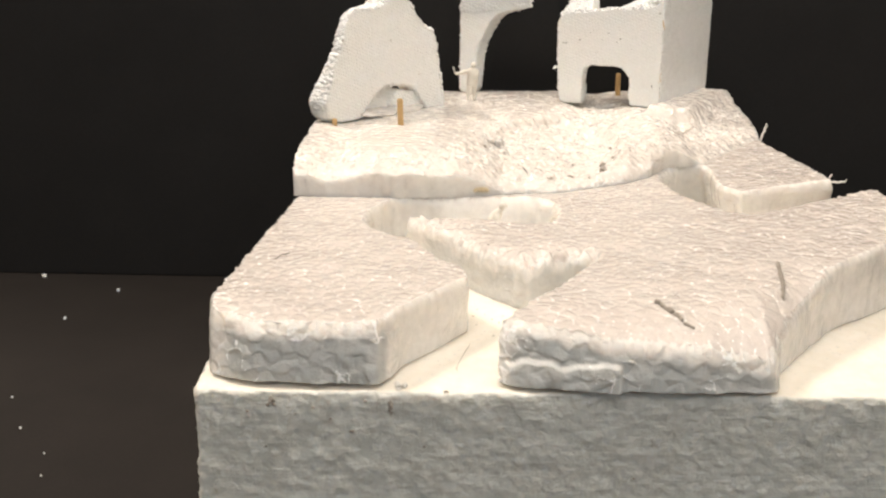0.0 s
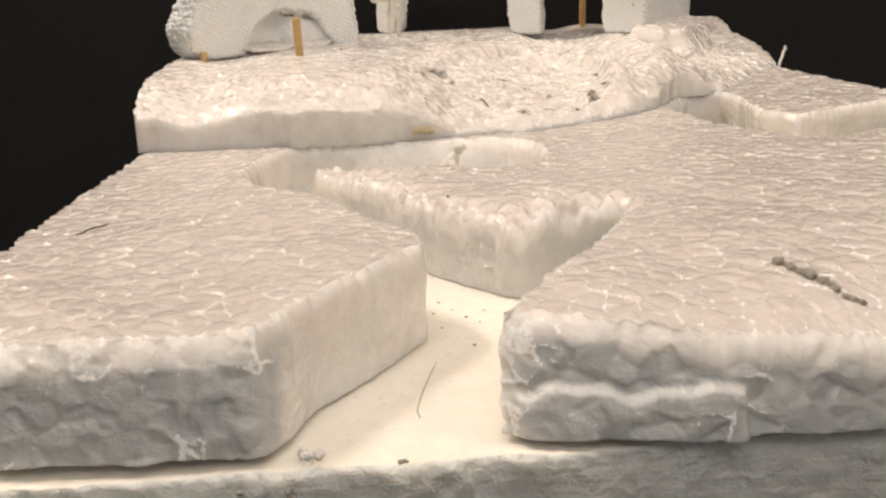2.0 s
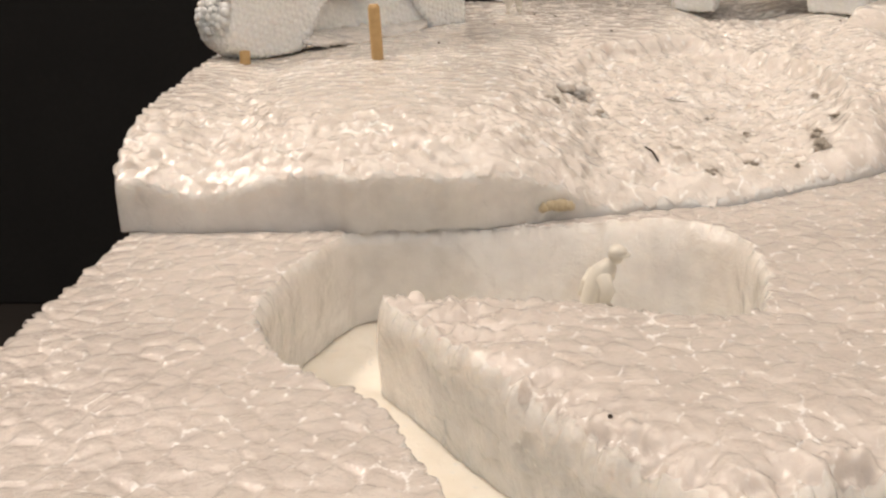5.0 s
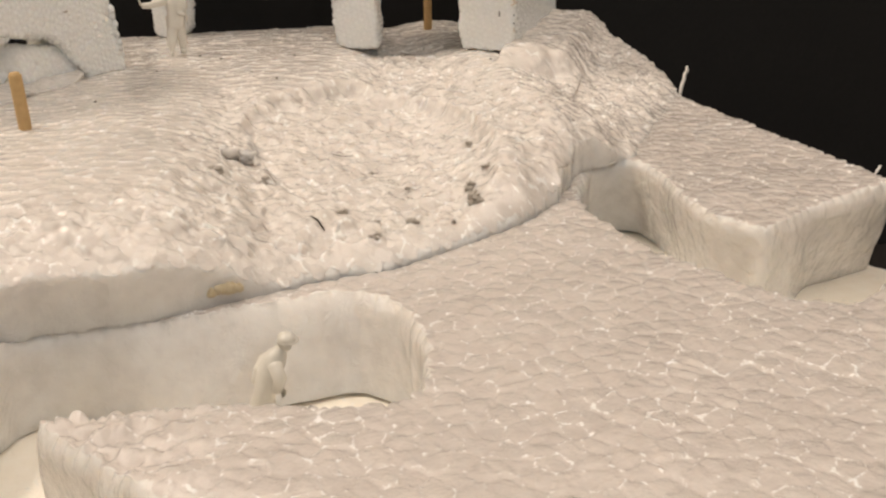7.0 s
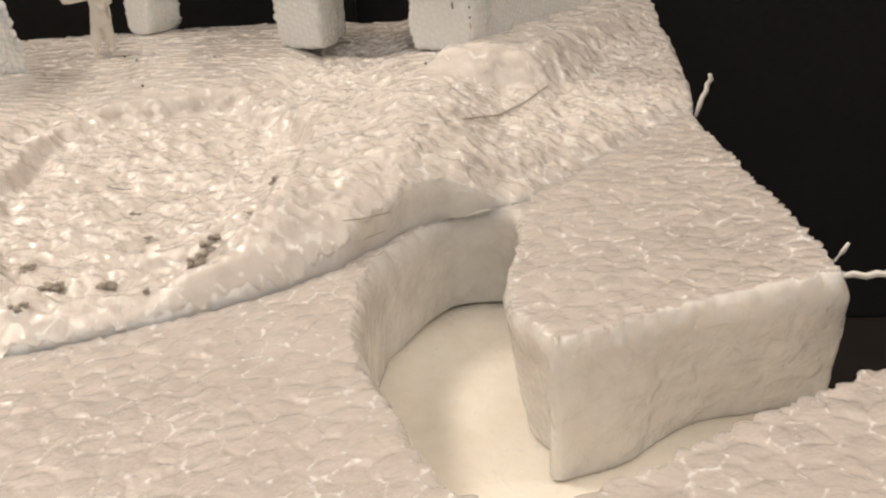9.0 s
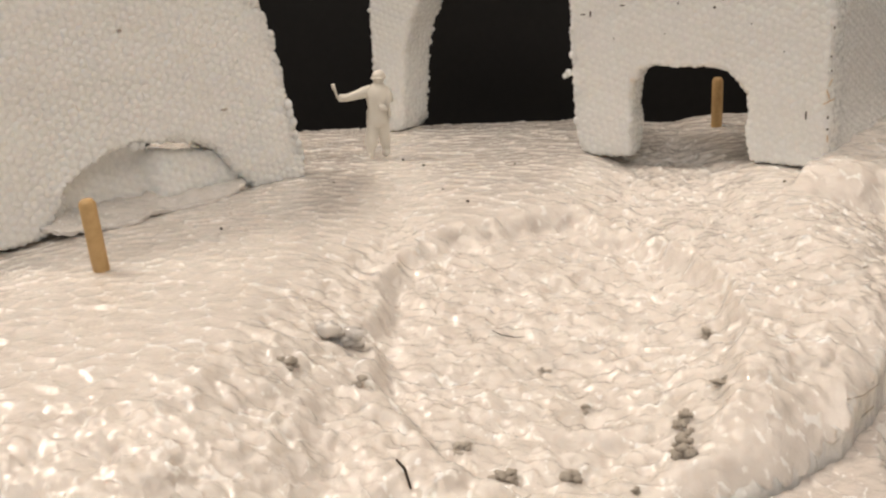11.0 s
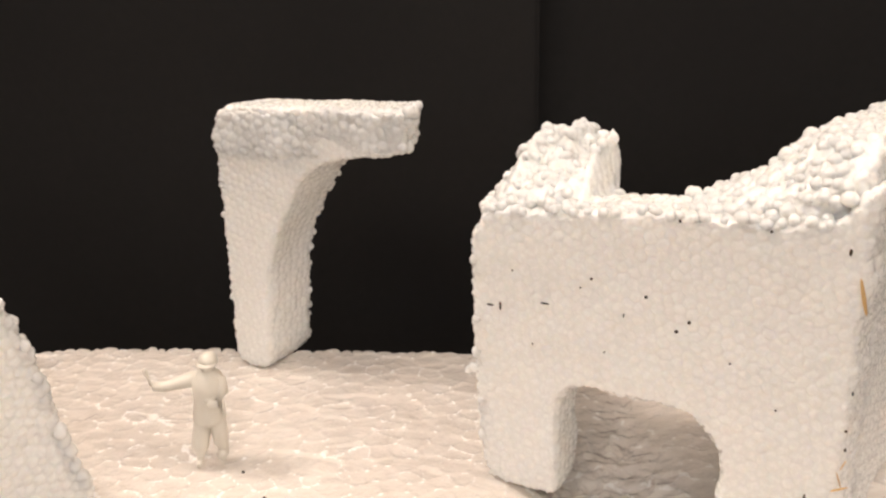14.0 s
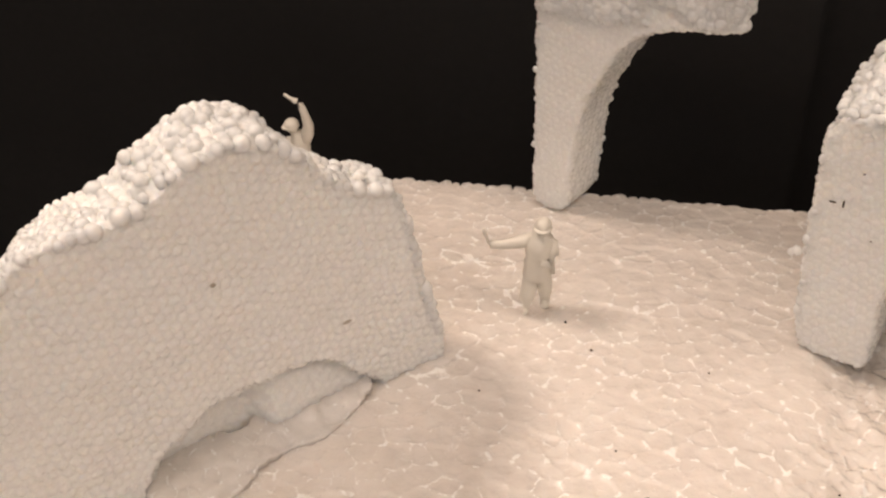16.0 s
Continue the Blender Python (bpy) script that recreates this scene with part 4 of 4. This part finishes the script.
# striding, one arm held out with a stick
figure("small cream plastic toy figure striding with one arm held out", (-37, 295.5, 136.6), 0,
       [([(-1.2, -1.2, 0.2), (-1.2, -1.1, 1.6), (-1.3, -1.0, 3.0), (-1.2, -0.8, 4.2), (-1.0, -0.6, 7), (-0.6, 0, 10)], [0.75, 0.75, 1.5, 1.6, 1.65, 1.9]),
        ([(2.2, 1.6, 0.5), (2.1, 1.7, 2.4), (1.9, 1.2, 3.4), (1.6, 0.7, 6.4), (0.9, 0, 10)], [1.0, 1.05, 1.35, 1.6, 1.8]),
        ([(-1.2, -2.2, 0.4), (-1.2, -1.0, 0.5)], [0.6, 0.75]), ([(2.2, 0.3, 0.7), (2.2, 1.8, 0.8)], [0.95, 1.0]),
        ([(0.2, 0.1, 8.0), (0.2, 0.1, 8.6), (0.2, 0.1, 10.4), (0.1, 0, 12.6), (0.1, -0.1, 14.6), (0.1, -0.2, 16.4), (0.1, -0.2, 17.6), (0.1, -0.2, 18.4)], [2.7, 2.95, 2.75, 2.6, 2.9, 2.9, 1.9, 1.1]),
        ([(-1.6, -0.3, 16.3), (-3.4, -0.6, 15.9), (-5.4, -0.8, 15.3), (-7.6, -1.0, 14.8), (-9.4, -1.1, 14.8)], [1.5, 1.45, 1.15, 0.95, 0.9]),
        ([(-9.9, -1.1, 15.0), (-10.4, -1.1, 16.4), (-10.8, -1.1, 17.4), (-11.0, -1.1, 18.2)], [0.3, 0.3, 0.5, 0.5]),
        ([(2.1, -0.2, 16.3), (3.0, -0.8, 13.8), (2.4, -2.0, 12.2), (1.0, -2.4, 12.6)], [1.3, 1.2, 1.0, 0.85]),
        ([(2.4, -0.9, 17.2), (2.9, -0.9, 13), (3.4, -1.1, 9.8)], [0.35, 0.35, 0.45])],
       [((0.3, -0.4, 18.9), (1.4, 1.45, 1.5), None), ((0.3, -0.3, 19.6), (1.75, 1.95, 1.8), -0.15), ((-1.8, 0.8, 10.6), (1.1, 1.4, 1.3), None), ((0.9, -2.0, 13.2), (1.1, 0.8, 1.0), None), ((0.3, -0.8, 19.4), (1.95, 2.3, 0.4), None), ((0.2, 2.0, 14.0), (1.7, 1.1, 2.0), None)], (0.06, 0.06))
# bent forward in the trench
figure("small cream plastic toy figure bent forward in the trench", (-27.6, 130.5, 92.9), 0,
       [([(-4.0, 1.0, 0.4), (-3.8, 0.6, 1.6), (-3.7, 0.5, 4), (-2.4, 0.2, 8.5)], [0.95, 1.0, 1.6, 1.9]), ([(-0.4, -0.8, 0.4), (-0.4, -0.8, 1.6), (-0.3, -0.8, 4), (-1.4, 0, 8.5)], [0.95, 1.0, 1.6, 1.9]),
        ([(-2.2, 0.2, 7), (-1.8, 0, 9), (-1.4, 0, 11), (-0.4, -0.1, 14.4), (0.8, -0.2, 17.4), (1.8, -0.2, 18.8), (2.2, -0.2, 19.6)], [2.3, 2.3, 2.2, 2.4, 2.3, 1.7, 1.1]),
        ([(0.6, -1.7, 17.2), (1.4, -2.4, 14.4), (0.8, -2.8, 12.0), (2.0, -2.8, 11.4)], [1.5, 1.35, 1.1, 0.9]), ([(-0.4, 1.6, 17.0), (-2.0, 1.6, 14.4), (-2.8, 1.0, 12.4)], [1.4, 1.2, 1.0])],
       [((3.0, -0.3, 20.4), (1.35, 1.4, 1.4), None), ((3.2, -0.3, 21.2), (1.9, 2.0, 1.7), -0.2), ((-1.8, 1.4, 14.0), (1.6, 1.3, 2.2), None), ((3.5, -0.4, 21.0), (2.3, 2.2, 0.4), None), ((-4.4, -0.2, 3.0), (1.6, 1.2, 1.4), None)], size=0.9)
# kneeling, one arm thrown up
figure("small cream plastic toy figure kneeling with one arm raised", (-99.5, 333, 136.3), 0,
       [([(-2.0, -1.5, 0.4), (-2.0, -1.6, 3.4), (-0.8, -0.2, 5.6)], [1.1, 1.5, 1.8]), ([(3.6, 1.8, 0.7), (1.8, 0.8, 1.4), (0.8, 0.2, 5.2)], [1.1, 1.5, 1.8]),
        ([(0.2, 0, 4.4), (0.2, 0, 5.4), (0, 0, 7.5), (-0.2, 0, 9.4), (-0.4, 0, 11.6), (-0.3, 0, 13.4), (-0.8, -0.2, 14.8)], [2.6, 2.75, 2.4, 2.4, 2.6, 2.2, 1.2]),
        ([(1.2, 0, 12.6), (2.2, -0.2, 14.6), (2.6, -0.3, 16.8), (2.3, -0.6, 19.4), (1.8, -1.0, 22.0)], [1.5, 1.5, 1.3, 1.0, 0.85]),
        ([(1.7, -1.0, 22.3), (0.6, -1.2, 23.4), (-0.4, -1.4, 24.0), (-1.8, -1.8, 25.2)], [0.95, 0.75, 0.4, 0.4]),
        ([(-2.0, -0.3, 12.8), (-3.1, -1.2, 10.4), (-2.2, -2.4, 8.8)], [1.4, 1.3, 1.0])],
       [((-1.5, -0.4, 15.9), (1.4, 1.45, 1.5), None), ((-1.6, -0.4, 16.6), (1.9, 2.0, 1.8), -0.2), ((-1.8, 1.6, 10.4), (1.8, 1.5, 2.2), None), ((-1.8, -0.6, 16.4), (2.2, 2.3, 0.4), None), ((1.8, -1.4, 6.2), (1.1, 1.0, 1.2), None)])


# ---- crumbs, fibres and hairs lying on the foam ----
def on_ground(x, y):
    foot = float(np.interp(x, FOOT_X, FOOT_Y))
    return float((upper_z if y > foot else lower_z)(np.array([float(x)]), np.array([float(y)]))[0])


def crumb(x, y, size, label, material=None, seed=0, z=None, group="crumbs in the crater"):
    """A ragged little lump of several fused grains."""
    q = np.random.RandomState(seed)
    z = on_ground(x, y) if z is None else z
    verts, faces = [], []
    for _ in range(q.randint(10, 17)):
        off = q.uniform(-0.55, 0.55, 3) * size * (1, 1, 1.3)
        start = len(verts)
        rr = np.array(size) * q.uniform(0.16, 0.36)
        verts += (BALL_V * (1 + 0.45 * waves(BALL_V * 1.7 + q.rand(3) * 9, 0.6))[:, None] * rr + off).tolist()
        faces += [tuple(start + i for i in f) for f in BALL_F]
    ob = raw("foam_crumb", np.array(verts) * MM, faces, material or CRUMB)
    ob.location = (x * MM, y * MM, z * MM)
    return tagged(ob, label, "crumb", group)


for k, (x, y, sx, sy, sz) in enumerate([(-32, 182, 2.4, 1.6, 1.2), (-22.8, 183.5, 2.2, 1.5, 1.3), (4.5, 197, 1.6, 1.0, 0.8), (10.2, 186.5, 1.3, 1.0, 0.8), (-1.3, 171, 2.4, 1.8, 1.4), (-7, 175.5, 2.2, 1.6, 1.0),
                                        (30, 203, 2.0, 3.2, 1.4), (7.4, 172.2, 2.4, 1.8, 1.6), (29.8, 187.5, 2.6, 1.8, 1.0), (15.6, 168, 1.1, 0.8, 0.6), (-2.5, 162.5, 2.2, 1.4, 1.0)]):
    crumb(x, y, (sx, sy, sz), "ragged grey-brown crumb stuck to the crater", seed=60 + k)
for k, (x, y, s) in enumerate([(22.2, 174.0, 2.6), (22.6, 176.5, 2.2), (23.0, 179.2, 2.0), (23.6, 181.5, 1.6)]):
    crumb(x, y, (s, s, s * 0.8), "dark crumb in a pit of the crater slope", seed=80 + k)
crumb(-27, 194, (5.0, 4.0, 3.0), "pale translucent lump of torn foam", FOAM_FRESH, 91, on_ground(-27, 194) + 0.6)
crumb(-59.2, -2.0, (3.0, 2.4, 2.6), "pale torn flake on the edge of the base block", FIBRE, 92, 86.8, "flakes on the base")
# grey lump added where the base front has a chipped step
crumb(-62, -4.9, (1.6, 0.8, 3.0), "grey lump in place of a chipped step in the base", CRUMB, 93, 82.5, "flakes on the base")
crumb(-96, -6.4, (1.6, 1.0, 1.6), "dark speck in the front of the base block", CRUMB, 94, 84.2, "flakes on the base")
crumb(-46, -3.2, (1.2, 0.8, 0.8), "dark speck on the edge of the base block", CRUMB, 95, 86.4, "flakes on the base")


def grain_string(pts, label, seed, width=1.1):
    q = np.random.RandomState(seed)
    string = thing("grain_string", pts[0][0], pts[0][1], on_ground(*pts[0]), label, "crumb", "grain strings")
    for a, b in zip(pts, pts[1:]):
        n = max(2, int(np.hypot(b[0] - a[0], b[1] - a[1]) / (0.85 * width)))
        for i in range(n):
            x, y = a[0] + (b[0] - a[0]) * i / n + q.uniform(-0.3, 0.3) * width, a[1] + (b[1] - a[1]) * i / n + q.uniform(-0.3, 0.3) * width
            grain = new("grain", GRAIN_MESHES[q.randint(4)])
            s = q.uniform(0.55, 1.0) * width * MM
            attach(grain, string, Matrix.Translation((x * MM, y * MM, (on_ground(x, y) + 0.4 + q.uniform(-0.2, 0.3)) * MM)) @ Euler(q.uniform(0, 6.28, 3).tolist()).to_matrix().to_4x4() @ Matrix.Diagonal((s, s, s, 1)))
    return string


def grain_meshes():
    made = []
    for k in range(4):
        v = BALL_V * (1 + 0.4 * waves(BALL_V * 1.7 + 9.0 * k, 0.8))[:, None]
        me = bpy.data.meshes.new("grain")
        me.from_pydata(v.tolist(), [], BALL_F)
        me.polygons.foreach_set("use_smooth", [True] * len(me.polygons))
        me.materials.append(CRUMB)
        made.append(me)
    return made


GRAIN_MESHES = grain_meshes()
grain_string([(18, 19), (20.5, 14.5), (22.5, 11), (24, 8.5), (26.5, 6)], "lumpy grey string of crushed grains on the lower slab", 31, 1.25)
grain_string([(64, 52), (62, 42), (60.5, 34), (58, 26)], "pale grey crease of crushed grains on the lower slab", 32, 0.7)


def strand(name, pts, radius, material, label, category, group=""):
    return tagged(tube(name, [tuple(c * MM for c in p) for p in pts], radius * MM, material, 6), label, category, group)


def lying_strand(pts, radius, material, label, lift=0.35, floor=False):
    path = [(x, y, (float(floor_z(x, y)) if floor else on_ground(x, y)) + lift) for x, y in pts]
    return strand("hair", path, radius, material, label, "hair", "hairs")


lying_strand([(-105.8, 55.5), (-104.8, 57), (-104.6, 59), (-103.6, 60.6), (-102.4, 61.6), (-101.6, 63)], 0.16, DARK, "short dark curled hair on the lower slab", 0.5)
lying_strand([(-38.6, 31), (-40.0, 26), (-41.4, 20.6), (-42.6, 15), (-43, 12.2), (-42.6, 10)], 0.10, CRUMB, "fine brown hair on the trench floor", 0.15, True)
lying_strand([(-22, 66), (-19.5, 60), (-18.4, 55), (-19.2, 48), (-20, 41)], 0.10, FIBRE, "fine white thread curled on the trench floor", 0.3, True)
lying_strand([(-4, 206), (-2.4, 204.6), (-0.4, 204.2), (1.2, 204.8)], 0.10, DARK, "tiny curved hair lying in the crater", 0.5)
# the crease's dark line, put in as a grey strand
lying_strand([(57, 216), (62, 222.5), (67, 229.5), (72, 238), (78, 249), (84, 260)], 0.2, CRUMB, "thin grey strand added to draw a crease in the upper slope", 0.25)
lying_strand([(-14.6, 167.6), (-13.4, 166.4), (-12.4, 164.2)], 0.22, DARK, "tiny dark thread in the crater", 0.5)
strand("foam_fibre", [(119.5, 262, 120), (120.6, 263.4, 122.4), (121.2, 264, 124), (122.4, 265, 125.4), (122.6, 265.4, 127), (123.6, 265.6, 128), (123.0, 265, 129.4)], 0.6, FIBRE, "frayed white fibre sticking up from the slab's edge", "fibre", "frayed fibres")
strand("foam_fibre", [(122.6, 166, 117.0), (124.4, 166, 117.3), (126.0, 165.6, 117.0), (127.4, 165.2, 117.6), (128.6, 165, 117.5), (129.4, 165, 118.6)], 0.55, FIBRE, "frayed white fibre sticking out from the slab's corner", "fibre", "frayed fibres")
strand("foam_fibre", [(123.5, 172, 117.2), (125, 173, 118.2), (125.8, 173, 119.6)], 0.4, FIBRE, "short frayed white fibre on the slab's edge", "fibre", "frayed fibres")
strand("foam_fibre", [(133.5, 150, 113.2), (134, 151, 114.4), (134.6, 151, 115.2)], 0.4, FIBRE, "short frayed white fibre on the slab's edge", "fibre", "frayed fibres")
# dark lines of the slope's grooves, put in as two grey strands
strand("slope_line", [(45.4, 183.0, 122.8), (48.3, 185.5, 122.2), (52.4, 191.4, 121.3)], 0.14, CRUMB, "thin grey strand added to draw a groove in the carved slope", "thread", "stretched threads")
strand("slope_line", [(43, 179.4, 118.0), (47, 184.6, 118.2), (51.5, 190.2, 118.3)], 0.12, CRUMB, "thin grey strand added to draw a groove in the carved slope", "thread", "stretched threads")
strand("slope_line", [(65.4, 200.2, 117.1), (68, 201.8, 117.4), (70.2, 202.6, 117.5)], 0.25, FIBRE, "short white torn thread on the trench's edge", "thread", "stretched threads")
glue = beads("dried_glue", [(-37 + 0.55 * k, 148.7 + 0.11 * k, 114.3 + 0.5 * math.sin(k * 0.26)) for k in range(13)], STAIN, 5, (0.5, 1.25))
tagged(glue, "yellowish dried glue in the seam between two slabs", "glue")

# dark flecks and straw bits on the house front, bead dust on the table
flecks = [(3.3, 32.6, 0.25, 1.1), (1.5, 32.5, 0.9, 0.2), (11, 34.4, 1.0, 0.22), (33.7, 35.4, 0.35, 0.4), (31.9, 33.6, 0.4, 0.4), (27.1, 38.3, 0.4, 0.35), (23.8, 34.7, 0.15, 0.5), (5.4, 39.1, 0.2, 0.2), (18.5, 39.8, 0.3, 0.25), (16.8, 38.1, 0.2, 0.2), (52.3, 10.4, 0.25, 1.3), (44, 51, 0.3, 0.3), (31.4, 50.8, 0.3, 0.3), (54.3, 49.5, 0.3, 0.7), (56.9, 7.5, 0.3, 0.4), (56.8, 10, 0.25, 0.5), (56.9, 20, 0.25, 0.4), (56.7, 23, 0.3, 0.3), (56.9, 29, 0.2, 0.5), (9, 27, 0.2, 0.2), (40, 30, 0.2, 0.25), (47, 24, 0.2, 0.2), (21, 28, 0.2, 0.15)]
for u, v, su, sv in flecks:
    ob = raw("fleck", BALL_V * np.array((su * 0.75, sv * 0.75, 0.2)) * MM, BALL_F, DARK)
    ob.matrix_world = frame_k @ Matrix.Translation((u * MM, v * MM, 0.25 * MM))
    tagged(ob, "tiny dark fleck caught in the bead foam", "fleck", "flecks on the house front")
for u, v, su, sv, tilt in ((56.6, 43.5, 0.3, 2.8, 14), (56.8, 13.5, 0.10, 1.4, -60), (56.6, 15, 0.10, 1.3, 20), (56.9, 17.5, 0.09, 1.0, -20), (57.0, 5.5, 0.10, 0.9, 8)):
    ob = raw("straw_bit", BALL_V * np.array((su, sv, 0.3)) * MM, BALL_F, WOOD)
    ob.matrix_world = frame_k @ Matrix.Translation((u * MM, v * MM, 0.35 * MM)) @ pose(0, 0, 0, 0, 0, tilt)
    tagged(ob, "tiny brown straw bit caught in the bead foam", "straw bit", "straw bits on the house")
for u, v, su, sv in ((66.5, 19.0, 0.9, 0.25), (44.5, 37.5, 0.5, 0.4)):
    ob = raw("fleck", BALL_V * np.array((su, sv, 0.25)) * MM, BALL_F, CRUMB)
    ob.matrix_world = frame_r @ Matrix.Translation((u * MM, v * MM, 0.25 * MM))
    tagged(ob, "tiny brown fleck caught in the torn wall", "fleck", "flecks on the torn wall")
for x, y, s in ((-37.4, 55.3, 0.35), (-31, 52.8, 0.4), (-30.9, 38.4, 0.35), (-36.3, 47.5, 0.3), (-23.7, 43.8, 0.25), (-35.9, 61.6, 0.3), (-28.6, 49.8, 0.25), (-33.5, 57, 0.2), (-27, 56, 0.2)):
    ob = raw("speck", BALL_V * np.array((s, s * 0.7, 0.2)) * MM, BALL_F, CRUMB)
    ob.location = (x * MM, y * MM, (float(floor_z(x, y)) + 0.15) * MM)
    tagged(ob, "tiny brown speck lying on the trench floor", "speck", "specks on the trench floor")
for x, y, s in ((-24, 285.5, 0.35), (-30, 293, 0.3), (-17, 261, 0.25), (-11, 252, 0.4), (55, 263, 0.35), (-43, 271, 0.25), (-58, 235, 0.3), (20, 262, 0.2), (-2, 283, 0.2)):
    ob = raw("speck", BALL_V * np.array((s, s * 0.7, 0.25)) * MM, BALL_F, DARK)
    ob.location = (x * MM, y * MM, (on_ground(x, y) + 0.2) * MM)
    tagged(ob, "tiny dark speck lying on the plateau", "speck", "specks on the plateau")
for x, y, z, s in ((-103, -6.3, 81, 0.5), (-89, -6.2, 80.5, 0.4), (-84, -6.2, 82.5, 0.6), (-79, -6.0, 79, 0.5), (-73, -5.6, 75, 0.8), (-69, -5.4, 84.5, 0.6), (-52, -4.4, 70, 0.5), (10, -2.6, 60, 0.5), (40, -2.0, 74, 0.45), (-98, -6.2, 70, 0.4)):
    ob = raw("speck", BALL_V * np.array((s, 0.35, s * 0.7)) * MM, BALL_F, CRUMB)
    ob.location = (x * MM, y * MM, z * MM)
    tagged(ob, "tiny grey speck pressed into the base block", "speck", "specks in the base block")
for x, y, z in ((8, 69.9, 99), (-32, 80.5, on_ground(-32, 80.5) + 0.3)):
    ob = raw("speck", BALL_V * 0.32 * MM, BALL_F, DARK)
    ob.location = (x * MM, y * MM, z * MM)
    tagged(ob, "tiny dark speck on the lower foam slab", "speck", "specks on the lower slab")
r = np.random.RandomState(77)
for x, y, s in [(-329, 378, 1.6), (-268, 350, 1.2), (-281, 293, 1.2), (-243, 144, 0.7), (-222, 120, 0.5), (-215, 100, 0.6), (-262, 178, 0.6), (-350, 330, 0.5), (-300, 240, 0.4), (-205, 60, 0.5)]:
    ob = new("stray_bead", BEAD_MESHES[r.randint(5)])
    ob.matrix_world = Matrix.Translation((x * MM, y * MM, s * 0.9 * MM)) @ Matrix.Diagonal((s * MM, s * MM, s * MM, 1))
    tagged(ob, "single white foam bead lying on the black card", "foam bead", "stray beads on the table")
